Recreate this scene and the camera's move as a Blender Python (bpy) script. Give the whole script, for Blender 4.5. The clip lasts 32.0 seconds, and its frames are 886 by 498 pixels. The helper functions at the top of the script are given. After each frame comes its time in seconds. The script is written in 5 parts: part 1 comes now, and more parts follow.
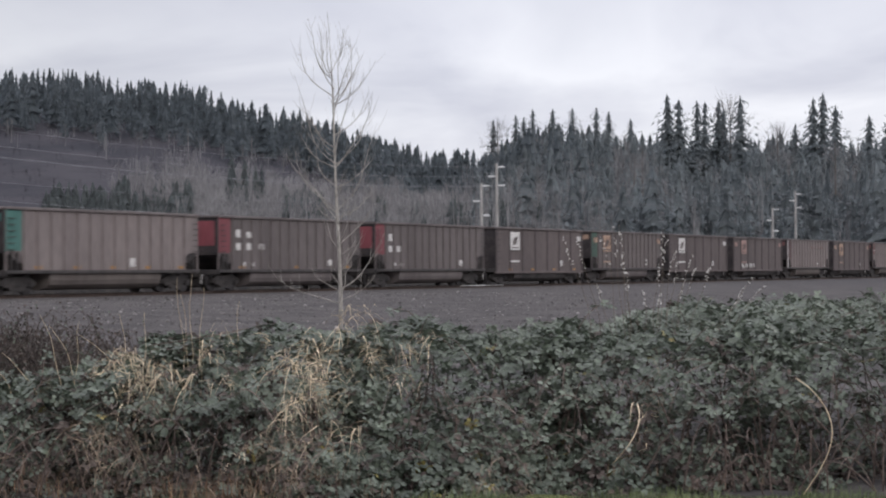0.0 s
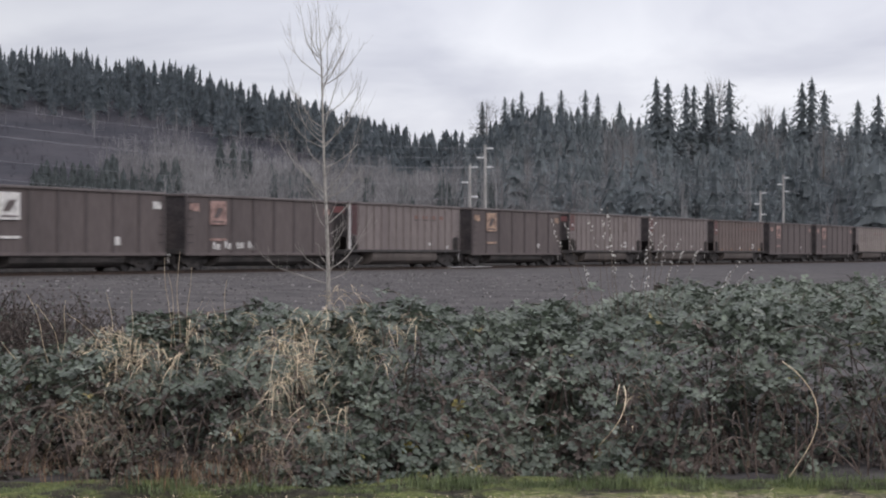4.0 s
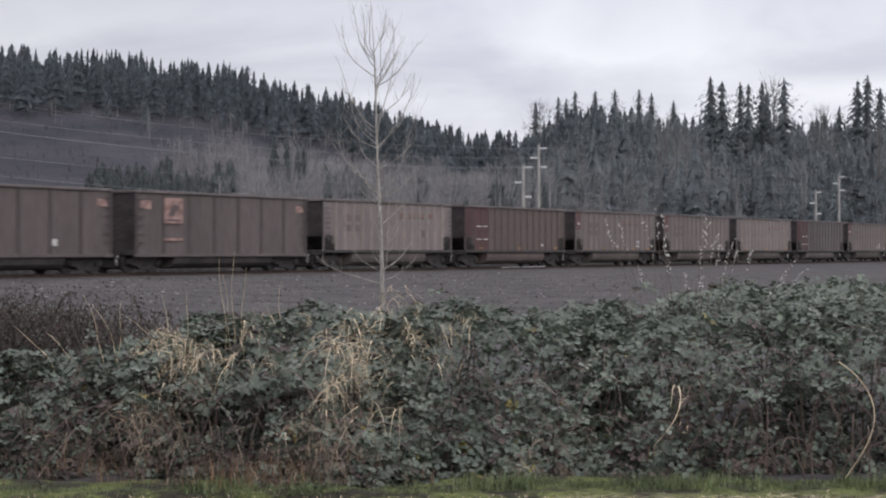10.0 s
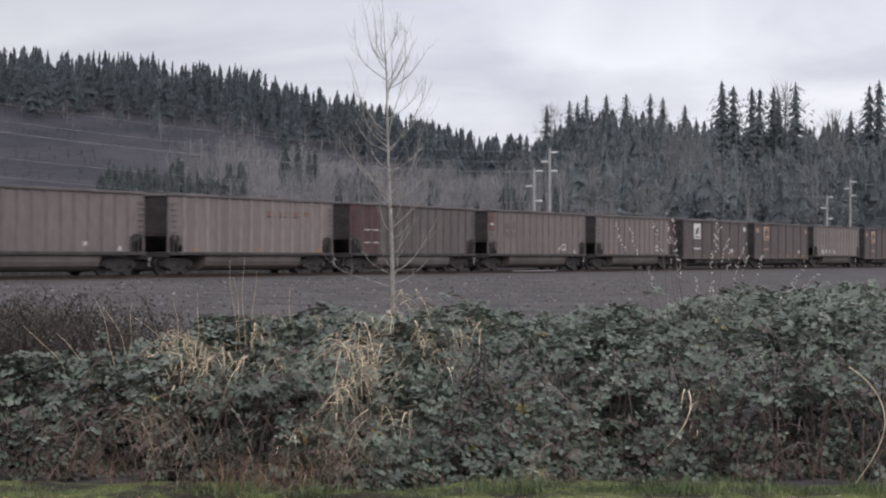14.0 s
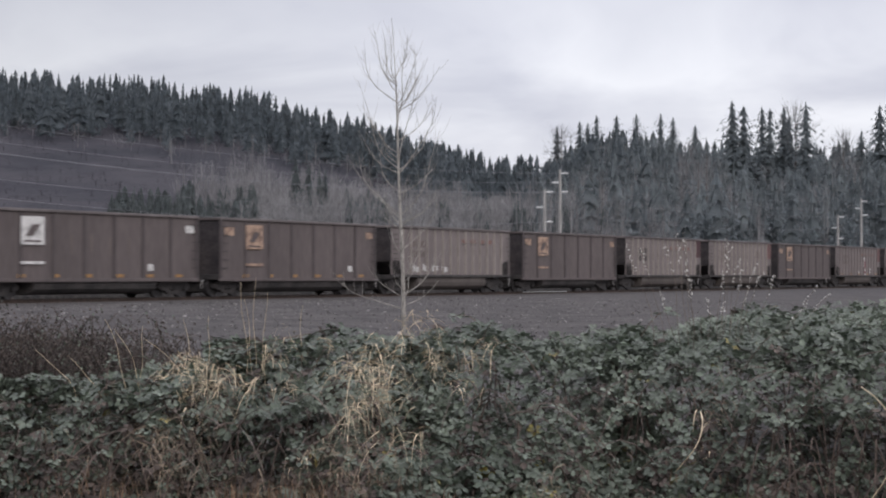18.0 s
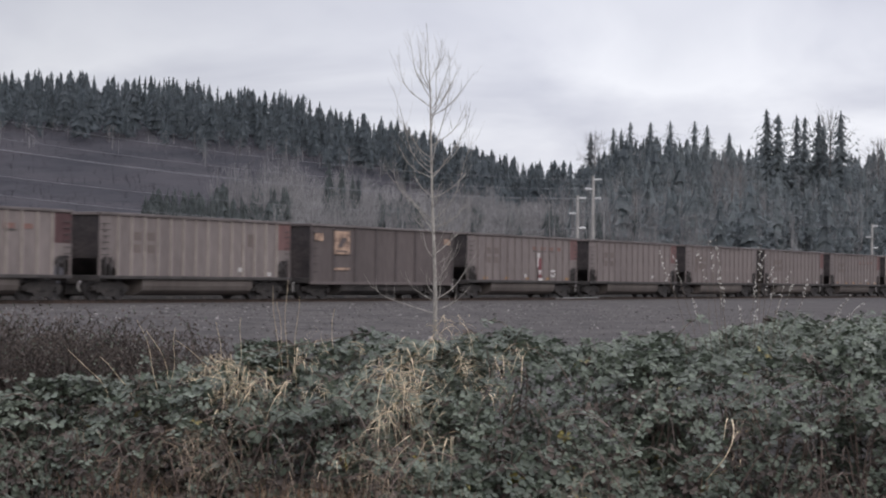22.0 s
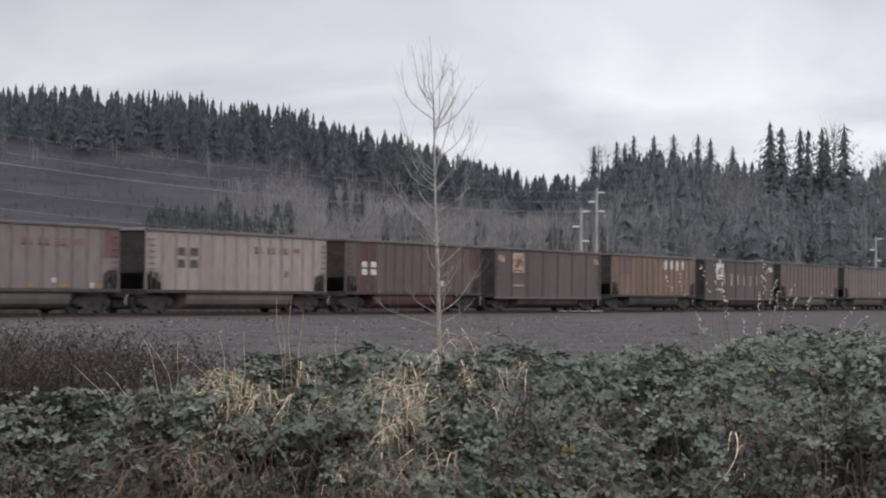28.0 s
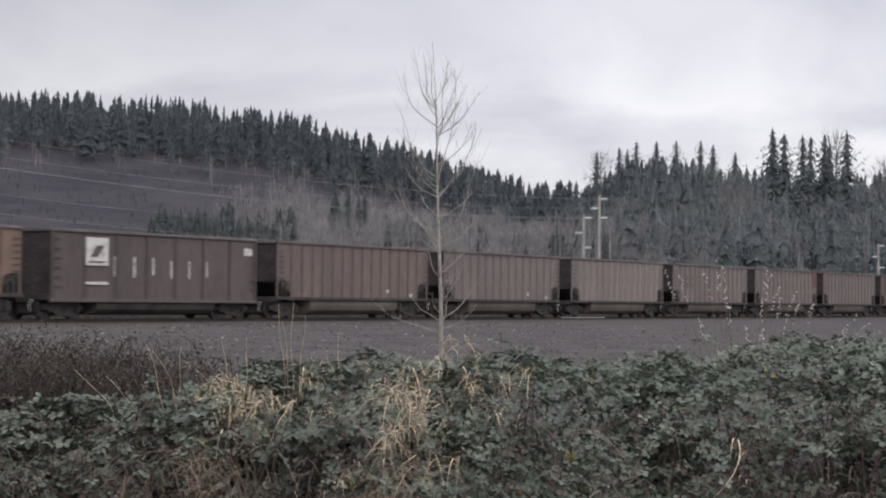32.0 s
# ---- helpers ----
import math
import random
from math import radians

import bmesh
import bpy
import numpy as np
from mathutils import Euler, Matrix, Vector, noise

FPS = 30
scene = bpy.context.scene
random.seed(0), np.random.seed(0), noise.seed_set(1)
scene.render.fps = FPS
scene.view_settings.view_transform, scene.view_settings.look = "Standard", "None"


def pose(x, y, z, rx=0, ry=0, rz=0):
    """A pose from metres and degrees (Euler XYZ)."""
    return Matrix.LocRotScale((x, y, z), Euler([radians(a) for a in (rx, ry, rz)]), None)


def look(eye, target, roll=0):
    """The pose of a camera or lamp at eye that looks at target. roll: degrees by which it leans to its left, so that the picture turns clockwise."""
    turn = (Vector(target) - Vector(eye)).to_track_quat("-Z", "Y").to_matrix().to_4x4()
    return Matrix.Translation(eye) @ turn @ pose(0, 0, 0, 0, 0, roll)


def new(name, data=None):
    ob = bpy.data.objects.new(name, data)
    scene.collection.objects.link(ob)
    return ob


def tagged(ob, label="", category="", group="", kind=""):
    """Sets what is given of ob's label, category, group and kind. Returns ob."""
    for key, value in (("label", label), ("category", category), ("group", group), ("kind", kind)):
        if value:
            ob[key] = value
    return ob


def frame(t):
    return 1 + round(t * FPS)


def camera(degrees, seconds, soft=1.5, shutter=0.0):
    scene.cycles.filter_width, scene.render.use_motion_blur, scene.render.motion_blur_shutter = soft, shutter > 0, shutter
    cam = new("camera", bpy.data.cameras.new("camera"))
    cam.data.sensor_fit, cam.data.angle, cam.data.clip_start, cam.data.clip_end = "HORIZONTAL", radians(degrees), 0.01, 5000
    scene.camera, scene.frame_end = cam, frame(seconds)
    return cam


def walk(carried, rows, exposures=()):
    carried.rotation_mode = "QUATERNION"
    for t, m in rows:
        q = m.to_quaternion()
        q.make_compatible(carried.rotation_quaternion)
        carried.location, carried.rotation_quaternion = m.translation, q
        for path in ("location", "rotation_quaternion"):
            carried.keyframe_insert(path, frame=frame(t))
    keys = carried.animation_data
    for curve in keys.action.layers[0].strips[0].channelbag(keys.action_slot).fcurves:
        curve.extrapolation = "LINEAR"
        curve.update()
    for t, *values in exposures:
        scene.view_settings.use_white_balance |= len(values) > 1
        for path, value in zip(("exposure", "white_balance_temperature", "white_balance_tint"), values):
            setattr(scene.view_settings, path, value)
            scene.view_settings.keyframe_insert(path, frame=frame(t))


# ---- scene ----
# ---- camera and its walk ----
EYE = Vector((0.0, 0.0, 1.6))
ROWS = [
    (0, 1.060, 0.637, -0.287), (0.5, 1.172, 0.942, -0.489), (1, 1.450, 1.147, -0.795), (1.5, 1.547, 1.173, -0.816),
    (2, 1.014, 0.942, -0.257), (2.5, 1.405, 0.257, 0.009), (4.5, 1.478, 0.037, 0.211), (5, 1.623, -0.039, 0.343),
    (5.5, 1.215, -0.171, 0.269), (6, 0.952, -0.100, 0.107), (6.5, 0.745, 0.050, 0.179), (7, 0.463, 0.390, 0.461),
    (7.5, 0.342, 0.449, 0.542), (8, 0.254, 0.564, -0.133), (8.5, 0.428, 0.490, -0.024), (9, 0.258, 0.253, -0.054),
    (9.5, 0.077, 0.226, -0.042), (10, -0.212, 0.067, -0.009), (10.5, -0.148, -0.011, -0.024), (11, -0.321, 0.155, 0.177),
    (11.5, -0.500, 0.326, 0.229), (12, -0.291, 0.226, 0.019), (12.5, -0.250, 0.238, -0.048), (13, 0.000, 0.050, -0.350),
    (13.5, -0.397, 0.106, 0.097), (15.5, -0.717, 0.363, 0.257), (16, -0.929, 0.507, 0.019), (16.5, -0.821, 0.676, -0.283),
    (17, -0.751, 0.675, -0.062), (17.5, -0.847, 0.820, 0.007), (18, -0.866, 0.822, 0.018), (18.5, -0.832, 0.920, -0.188),
    (19, -0.998, 0.744, 0.020), (19.5, -1.086, 0.502, 0.042), (20, -1.119, 0.682, 0.145), (20.5, -0.978, 1.006, -0.340),
    (21, -1.297, 0.874, -0.442), (21.5, -1.492, 0.909, 0.010), (22, -1.856, 0.967, 0.632), (22.5, -1.599, 0.975, 0.417),
    (23, -1.553, 1.021, 0.597), (23.5, -1.849, 1.094, 0.817), (24, -1.896, 1.026, 0.885), (24.5, -1.703, 0.992, 0.405),
    (25, -1.845, 1.045, 0.188), (25.5, -1.960, 0.993, 0.362), (27.5, -2.186, 1.350, 0.725), (28, -1.968, 1.371, 0.579),
    (28.5, -1.873, 1.368, 0.718), (29, -1.927, 1.288, 0.725), (29.5, -1.878, 1.314, 0.832), (30, -1.899, 1.431, 0.827),
    (30.5, -2.029, 1.472, 0.892), (31, -2.097, 1.573, 0.922), (31.5, -2.078, 1.647, 0.702), (32, -2.044, 1.560, 0.671),
]


def aim(az, el):
    """Unit direction at az degrees right of +Y and el degrees up."""
    a, e = radians(az), radians(el)
    return Vector((math.sin(a) * math.cos(e), math.cos(a) * math.cos(e), math.sin(e)))


cam = camera(26.6, 32.0, soft=2.1, shutter=0.4)
walk(cam, [(t, look(EYE, EYE + 50 * aim(a, e), r)) for t, a, e, r in ROWS],
     [(0, 0.06, 6500, 11), (6, 0.03, 6500, 11), (20, 0.03, 6500, 11), (28, 0.04, 6610, 11), (32, 0.05, 6670, 11)])

# ---- world and light ----
world = bpy.data.worlds.new("overcast_sky")
scene.world = world
world.use_nodes = True
wn, wl = world.node_tree.nodes, world.node_tree.links
wn.clear()
w_out = wn.new("ShaderNodeOutputWorld")
w_bg = wn.new("ShaderNodeBackground")
w_sky = wn.new("ShaderNodeTexSky")
w_sky.sky_type, w_sky.sun_disc = "NISHITA", False
w_sky.sun_elevation, w_sky.sun_rotation = radians(28), radians(150)
w_dim = wn.new("ShaderNodeVectorMath")
w_dim.operation = "SCALE"
w_dim.inputs["Scale"].default_value = 0.10
w_co = wn.new("ShaderNodeTexCoord")
w_map = wn.new("ShaderNodeMapping")
w_map.inputs["Scale"].default_value = (4.2, 4.2, 11.0)
w_map.inputs["Location"].default_value = (1.3, 0.4, 0.2)
w_noise = wn.new("ShaderNodeTexNoise")
w_noise.inputs["Scale"].default_value = 1.15
w_noise.inputs["Detail"].default_value = 5.0
w_noise.inputs["Roughness"].default_value = 0.52
w_noise.inputs["Distortion"].default_value = 0.5
w_ramp = wn.new("ShaderNodeValToRGB")
w_ramp.color_ramp.elements[0].position = 0.30
w_ramp.color_ramp.elements[0].color = (0.62, 0.625, 0.722, 1)
w_ramp.color_ramp.elements[1].position = 0.56
w_ramp.color_ramp.elements[1].color = (0.93, 0.935, 1.0, 1)
w_mix = wn.new("ShaderNodeMix")
w_mix.data_type = "RGBA"
w_mix.inputs["Factor"].default_value = 0.88
wl.new(w_co.outputs["Generated"], w_map.inputs["Vector"])
wl.new(w_map.outputs["Vector"], w_noise.inputs["Vector"])
wl.new(w_noise.outputs["Fac"], w_ramp.inputs["Fac"])
wl.new(w_sky.outputs["Color"], w_dim.inputs[0])
wl.new(w_dim.outputs["Vector"], w_mix.inputs[6])
wl.new(w_ramp.outputs["Color"], w_mix.inputs[7])
# an overcast sky grows brighter towards the zenith
w_sep = wn.new("ShaderNodeSeparateXYZ")
w_rise = wn.new("ShaderNodeMapRange")
w_rise.inputs["From Min"].default_value, w_rise.inputs["From Max"].default_value = 0.25, 1.0
w_rise.inputs["To Min"].default_value, w_rise.inputs["To Max"].default_value = 1.0, 2.1
w_gain = wn.new("ShaderNodeVectorMath")
w_gain.operation = "SCALE"
wl.new(w_co.outputs["Generated"], w_sep.inputs[0])
wl.new(w_sep.outputs["Z"], w_rise.inputs["Value"])
# a greyer cloud bank lies above the bright band over the hills
w_bank = wn.new("ShaderNodeValToRGB")
for at, tone in ((0.118, (1, 1, 1, 1)), (0.165, (0.85, 0.855, 0.875, 1)), (0.34, (1, 1, 1, 1))):
    e = w_bank.color_ramp.elements.new(at)
    e.color = tone
w_bank.color_ramp.elements[0].color = (1, 1, 1, 1)
w_wave = wn.new("ShaderNodeMath")
w_wave.operation = "MULTIPLY_ADD"
w_wave.inputs[1].default_value, w_wave.inputs[2].default_value = 0.16, -0.08
w_lift = wn.new("ShaderNodeMath")
w_tone = wn.new("ShaderNodeVectorMath")
w_tone.operation = "MULTIPLY"
wl.new(w_noise.outputs["Fac"], w_wave.inputs[0])
wl.new(w_sep.outputs["Z"], w_lift.inputs[0])
wl.new(w_wave.outputs["Value"], w_lift.inputs[1])
wl.new(w_lift.outputs["Value"], w_bank.inputs["Fac"])
wl.new(w_mix.outputs[2], w_tone.inputs[0])
w_west = wn.new("ShaderNodeMapRange")
w_west.inputs["From Min"].default_value, w_west.inputs["From Max"].default_value = -0.24, 0.02
w_west.inputs["To Min"].default_value, w_west.inputs["To Max"].default_value = 0.79, 1.0
w_side = wn.new("ShaderNodeVectorMath")
w_side.operation = "SCALE"
wl.new(w_sep.outputs["X"], w_west.inputs["Value"])
wl.new(w_bank.outputs["Color"], w_side.inputs[0])
wl.new(w_west.outputs["Result"], w_side.inputs["Scale"])
wl.new(w_side.outputs["Vector"], w_tone.inputs[1])
wl.new(w_tone.outputs["Vector"], w_gain.inputs[0])
wl.new(w_rise.outputs["Result"], w_gain.inputs["Scale"])
wl.new(w_gain.outputs["Vector"], w_bg.inputs["Color"])
wl.new(w_bg.outputs["Background"], w_out.inputs["Surface"])
w_bg.inputs["Strength"].default_value = 1.0

sun_data = bpy.data.lights.new("sun", "SUN")
sun_data.energy, sun_data.angle, sun_data.color = 0.8, radians(30), (1.0, 0.97, 0.93)
sun = new("sun", sun_data)
sun.matrix_world = look((0, 0, 60), Vector((0, 0, 60)) - 10 * aim(150, 28))
scene.view_settings.exposure = 0.0

# ---- materials ----


def mat(name, c1, c2, scale=4.0, rough=0.8, bump=0.0, bump_scale=40.0, metal=0.0, stretch=(1, 1, 1), fine=0.35,
        low=0.35, high=0.65, per_piece=0.0, per_object=0.0, spec=0.3, third=None, thin=0.0):
    """Two tones mixed by a broad noise, with a finer grain on top and optional relief."""
    m = bpy.data.materials.new(name)
    m.use_nodes = True
    n, l = m.node_tree.nodes, m.node_tree.links
    p = n["Principled BSDF"]
    p.inputs["Roughness"].default_value = rough
    p.inputs["Metallic"].default_value = metal
    p.inputs["Specular IOR Level"].default_value = spec
    co = n.new("ShaderNodeTexCoord")
    mp = n.new("ShaderNodeMapping")
    mp.inputs["Scale"].default_value = stretch
    l.new(co.outputs["Object"], mp.inputs["Vector"])
    broad = n.new("ShaderNodeTexNoise")
    broad.inputs["Scale"].default_value = scale
    broad.inputs["Detail"].default_value = 5
    l.new(mp.outputs["Vector"], broad.inputs["Vector"])
    ramp = n.new("ShaderNodeValToRGB")
    ramp.color_ramp.elements[0].position, ramp.color_ramp.elements[1].position = low, high
    ramp.color_ramp.elements[0].color = (*c1, 1)
    ramp.color_ramp.elements[1].color = (*c2, 1)
    if third:
        e = ramp.color_ramp.elements.new(min(0.95, high + 0.12))
        e.color = (*third, 1)
    l.new(broad.outputs["Fac"], ramp.inputs["Fac"])
    grain = n.new("ShaderNodeTexNoise")
    grain.inputs["Scale"].default_value = scale * 9
    grain.inputs["Detail"].default_value = 3
    l.new(mp.outputs["Vector"], grain.inputs["Vector"])
    level = n.new("ShaderNodeMapRange")
    level.inputs["From Min"].default_value, level.inputs["From Max"].default_value = 0.3, 0.7
    level.inputs["To Min"].default_value, level.inputs["To Max"].default_value = 1 - fine, 1 + fine
    l.new(grain.outputs["Fac"], level.inputs["Value"])
    value = level.outputs["Result"]
    for amount, node, socket in ((per_piece, "ShaderNodeNewGeometry", "Random Per Island"),
                                 (per_object, "ShaderNodeObjectInfo", "Random")):
        if amount:
            src = n.new(node)
            r = n.new("ShaderNodeMapRange")
            r.inputs["To Min"].default_value, r.inputs["To Max"].default_value = 1 - amount, 1 + amount
            l.new(src.outputs[socket], r.inputs["Value"])
            mul = n.new("ShaderNodeMath")
            mul.operation = "MULTIPLY"
            l.new(value, mul.inputs[0])
            l.new(r.outputs["Result"], mul.inputs[1])
            value = mul.outputs["Value"]
    out = n.new("ShaderNodeVectorMath")
    out.operation = "SCALE"
    l.new(ramp.outputs["Color"], out.inputs[0])
    l.new(value, out.inputs["Scale"])
    l.new(out.outputs["Vector"], p.inputs["Base Color"])
    if thin:        # light passes through leaves and needles
        tr = n.new("ShaderNodeBsdfTranslucent")
        l.new(out.outputs["Vector"], tr.inputs["Color"])
        mx = n.new("ShaderNodeMixShader")
        mx.inputs["Fac"].default_value = thin
        l.new(p.outputs["BSDF"], mx.inputs[1])
        l.new(tr.outputs["BSDF"], mx.inputs[2])
        l.new(mx.outputs["Shader"], n["Material Output"].inputs["Surface"])
    if bump:
        bn = n.new("ShaderNodeTexNoise")
        bn.inputs["Scale"].default_value = bump_scale
        bn.inputs["Detail"].default_value = 4
        l.new(mp.outputs["Vector"], bn.inputs["Vector"])
        bp = n.new("ShaderNodeBump")
        bp.inputs["Strength"].default_value = bump
        bp.inputs["Distance"].default_value = 0.03
        l.new(bn.outputs["Fac"], bp.inputs["Height"])
        l.new(bp.outputs["Normal"], p.inputs["Normal"])
    return m


def steel(name, paint, dust, streak=0.13, rough=0.75):
    """Painted car steel under road dust: tall streaks and blotches."""
    return mat(name, dust, paint, scale=0.55, rough=rough, stretch=(0.9, 0.9, 0.3), fine=streak, low=0.36, high=0.68,
               per_object=0.07)


M_TAN = steel("dusty_tan_steel", (0.201, 0.171, 0.163), (0.161, 0.136, 0.132))
M_LIGHT = steel("pale_dusty_aluminium", (0.302, 0.259, 0.240), (0.234, 0.201, 0.186))
M_RIB = steel("pale_rib_aluminium", (0.335, 0.293, 0.266), (0.265, 0.232, 0.212))
M_BROWN = steel("dusty_brown_steel", (0.168, 0.132, 0.122), (0.132, 0.105, 0.098))
M_OXIDE = steel("oxide_brown_steel", (0.129, 0.099, 0.093), (0.109, 0.085, 0.081))
M_CRIMSON = steel("weathered_crimson_paint", (0.225, 0.060, 0.072), (0.165, 0.063, 0.070))
M_DEEP = steel("grimy_brown_steel", (0.127, 0.104, 0.101), (0.097, 0.080, 0.078))
# ribs of the deep-sided cars, darker than their sheets
M_DARK_RIB = steel("darker_rib_steel", (0.092, 0.076, 0.075), (0.070, 0.059, 0.059))
M_GREY = steel("dark_grey_dusty_steel", (0.146, 0.126, 0.123), (0.103, 0.088, 0.086))
M_RUST = steel("rust_brown_steel", (0.203, 0.140, 0.112), (0.152, 0.113, 0.093))
M_MAROON = steel("faded_maroon_paint", (0.100, 0.043, 0.047), (0.084, 0.050, 0.051))
M_RED = steel("faded_red_paint", (0.185, 0.075, 0.075), (0.135, 0.088, 0.083))
M_TEAL = steel("teal_green_paint", (0.075, 0.18, 0.155), (0.058, 0.13, 0.115))
M_GREEN = steel("dull_green_paint", (0.07, 0.13, 0.10), (0.06, 0.09, 0.075))
M_SOOT = mat("sooty_black_steel", (0.039, 0.036, 0.036), (0.078, 0.069, 0.067), scale=1.2, rough=0.8)
M_END = mat("dark_end_steel", (0.028, 0.025, 0.027), (0.060, 0.050, 0.050), scale=0.8, rough=0.8)
M_TRUCK = mat("greasy_truck_iron", (0.033, 0.030, 0.030), (0.067, 0.059, 0.056), scale=3, rough=0.7)
M_TUB = steel("dusty_tub_steel", (0.136, 0.116, 0.107), (0.096, 0.081, 0.075))
M_WHITE = mat("grubby_white_paint", (0.30, 0.285, 0.275), (0.62, 0.60, 0.58), scale=2.5, rough=0.6, low=0.3, high=0.55)
M_ORANGE = mat("orange_reflector", (0.22, 0.125, 0.055), (0.33, 0.18, 0.07), scale=6, rough=0.5)
M_LETTER = mat("faded_red_lettering", (0.165, 0.10, 0.088), (0.20, 0.108, 0.092), scale=5, rough=0.7)
M_FADED = steel("faded_stencil_paint", (0.15, 0.122, 0.112), (0.13, 0.105, 0.097))
M_LOGO = mat("grubby_orange_paint", (0.165, 0.108, 0.085), (0.43, 0.295, 0.215), scale=2.2, rough=0.6, low=0.38, high=0.6)
M_SALMON = mat("faded_salmon_paint", (0.165, 0.102, 0.092), (0.36, 0.235, 0.205), scale=2.2, rough=0.6, low=0.38, high=0.6)
M_BLACKBOX = mat("black_stencil_paint", (0.05, 0.045, 0.042), (0.085, 0.075, 0.07), scale=5, rough=0.7)
M_WHEEL = mat("worn_wheel_steel", (0.042, 0.039, 0.039), (0.085, 0.078, 0.078), scale=8, rough=0.5, metal=0.5)
M_RAIL = mat("rusty_rail", (0.045, 0.032, 0.027), (0.075, 0.052, 0.043), scale=6, rough=0.7)
# near-white base colour stands in for sky reflected on the rail
M_RAIL_GLINT = mat("painted_rail_glint", (0.78, 0.78, 0.79), (0.88, 0.88, 0.88), scale=3, rough=0.25, fine=0.05)
M_TIE = mat("creosoted_timber", (0.03, 0.024, 0.02), (0.06, 0.05, 0.043), scale=5, rough=0.9)
M_BALLAST = mat("grey_ballast", (0.045, 0.040, 0.040), (0.087, 0.080, 0.077), scale=7, rough=0.95, bump=0.9, bump_scale=16, fine=0.5)
M_STONE = mat("crushed_stone", (0.075, 0.070, 0.070), (0.23, 0.215, 0.21), scale=3, rough=0.9, per_piece=0.7)
M_DIRT = mat("dark_wet_dirt", (0.018, 0.016, 0.0145), (0.058, 0.050, 0.044), scale=2.5, rough=0.85, bump=1.0, bump_scale=22, fine=0.6)
M_MOSS = mat("mossy_verge", (0.034, 0.030, 0.019), (0.108, 0.122, 0.038), scale=3.2, rough=0.95, bump=0.9, bump_scale=60, fine=0.6, low=0.44, high=0.56)
M_GRASS = mat("green_grass", (0.098, 0.128, 0.058), (0.170, 0.205, 0.100), scale=2, rough=0.6, per_piece=0.35)
M_STRAW = mat("dry_straw", (0.40, 0.31, 0.20), (0.72, 0.60, 0.43), scale=2, rough=0.6, per_piece=0.5)
M_TAWNY = mat("tawny_dead_grass", (0.129, 0.094, 0.067), (0.294, 0.230, 0.168), scale=3, rough=0.75, per_piece=0.5)
M_FOXY = mat("foxy_dead_grass", (0.128, 0.075, 0.048), (0.289, 0.185, 0.114), scale=3, rough=0.75, per_piece=0.45)
M_RUSTGRASS = mat("rusty_dead_stems", (0.079, 0.053, 0.040), (0.173, 0.120, 0.088), scale=2, rough=0.8, per_piece=0.4)
M_LEAF = mat("bramble_leaf", (0.068, 0.086, 0.062), (0.146, 0.170, 0.128), scale=1.1, rough=0.42, per_piece=0.36, spec=0.5, fine=0.25, thin=0.22)
M_LEAF2 = mat("yellowing_leaf", (0.15, 0.14, 0.04), (0.24, 0.19, 0.06), scale=2, rough=0.5, per_piece=0.3)
M_PALE = mat("pale_leaf_underside", (0.13, 0.15, 0.12), (0.21, 0.225, 0.19), scale=2, rough=0.6, per_piece=0.3)
M_DEADLEAF = mat("dead_brown_leaf", (0.042, 0.033, 0.029), (0.098, 0.077, 0.066), scale=2, rough=0.8, per_piece=0.4)
M_CANE = mat("bramble_cane", (0.075, 0.056, 0.048), (0.165, 0.126, 0.108), scale=8, rough=0.6, per_piece=0.4)
M_TWIG = mat("grey_brown_twig", (0.10, 0.078, 0.062), (0.20, 0.165, 0.14), scale=5, rough=0.8, per_piece=0.3)
M_BARK = mat("pale_alder_bark", (0.23, 0.212, 0.19), (0.42, 0.395, 0.36), scale=4, rough=0.8, bump=0.3, bump_scale=50, stretch=(1, 1, 0.4))
M_SEED = mat("white_seed_fluff", (0.62, 0.60, 0.56), (0.78, 0.76, 0.72), scale=6, rough=0.9)
# blued, lifted base colour paints distance haze into the ridge firs
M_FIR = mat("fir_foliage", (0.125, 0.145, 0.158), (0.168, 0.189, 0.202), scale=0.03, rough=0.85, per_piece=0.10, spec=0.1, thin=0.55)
# paler copy of the fir colour, with the hillside's haze painted in
M_FIR_HAZED = mat("haze_paled_fir_foliage", (0.165, 0.187, 0.198), (0.237, 0.261, 0.268), scale=0.035, rough=0.85, per_piece=0.10, spec=0.1, thin=0.55)
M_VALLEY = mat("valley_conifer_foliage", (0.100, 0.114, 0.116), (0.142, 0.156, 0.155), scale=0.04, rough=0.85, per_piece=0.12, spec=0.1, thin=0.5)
# twig colour is paled too, as painted haze over the bare woods
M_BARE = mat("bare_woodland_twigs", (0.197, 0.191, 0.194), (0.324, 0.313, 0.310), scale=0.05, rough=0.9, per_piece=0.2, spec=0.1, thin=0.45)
M_TRUNK = mat("grey_conifer_trunk", (0.09, 0.075, 0.065), (0.16, 0.14, 0.12), scale=1, rough=0.9)
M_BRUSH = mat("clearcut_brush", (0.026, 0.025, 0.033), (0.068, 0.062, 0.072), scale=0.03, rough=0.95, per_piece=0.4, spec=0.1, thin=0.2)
M_POLE = mat("weathered_pole_wood", (0.25, 0.24, 0.23), (0.39, 0.375, 0.36), scale=2, rough=0.85, stretch=(3, 3, 0.3))
M_INSUL = mat("grey_insulator", (0.62, 0.62, 0.62), (0.72, 0.72, 0.72), scale=4, rough=0.4)
M_WIRE = mat("aluminium_wire", (0.20, 0.20, 0.215), (0.27, 0.27, 0.285), scale=0.5, rough=0.6)
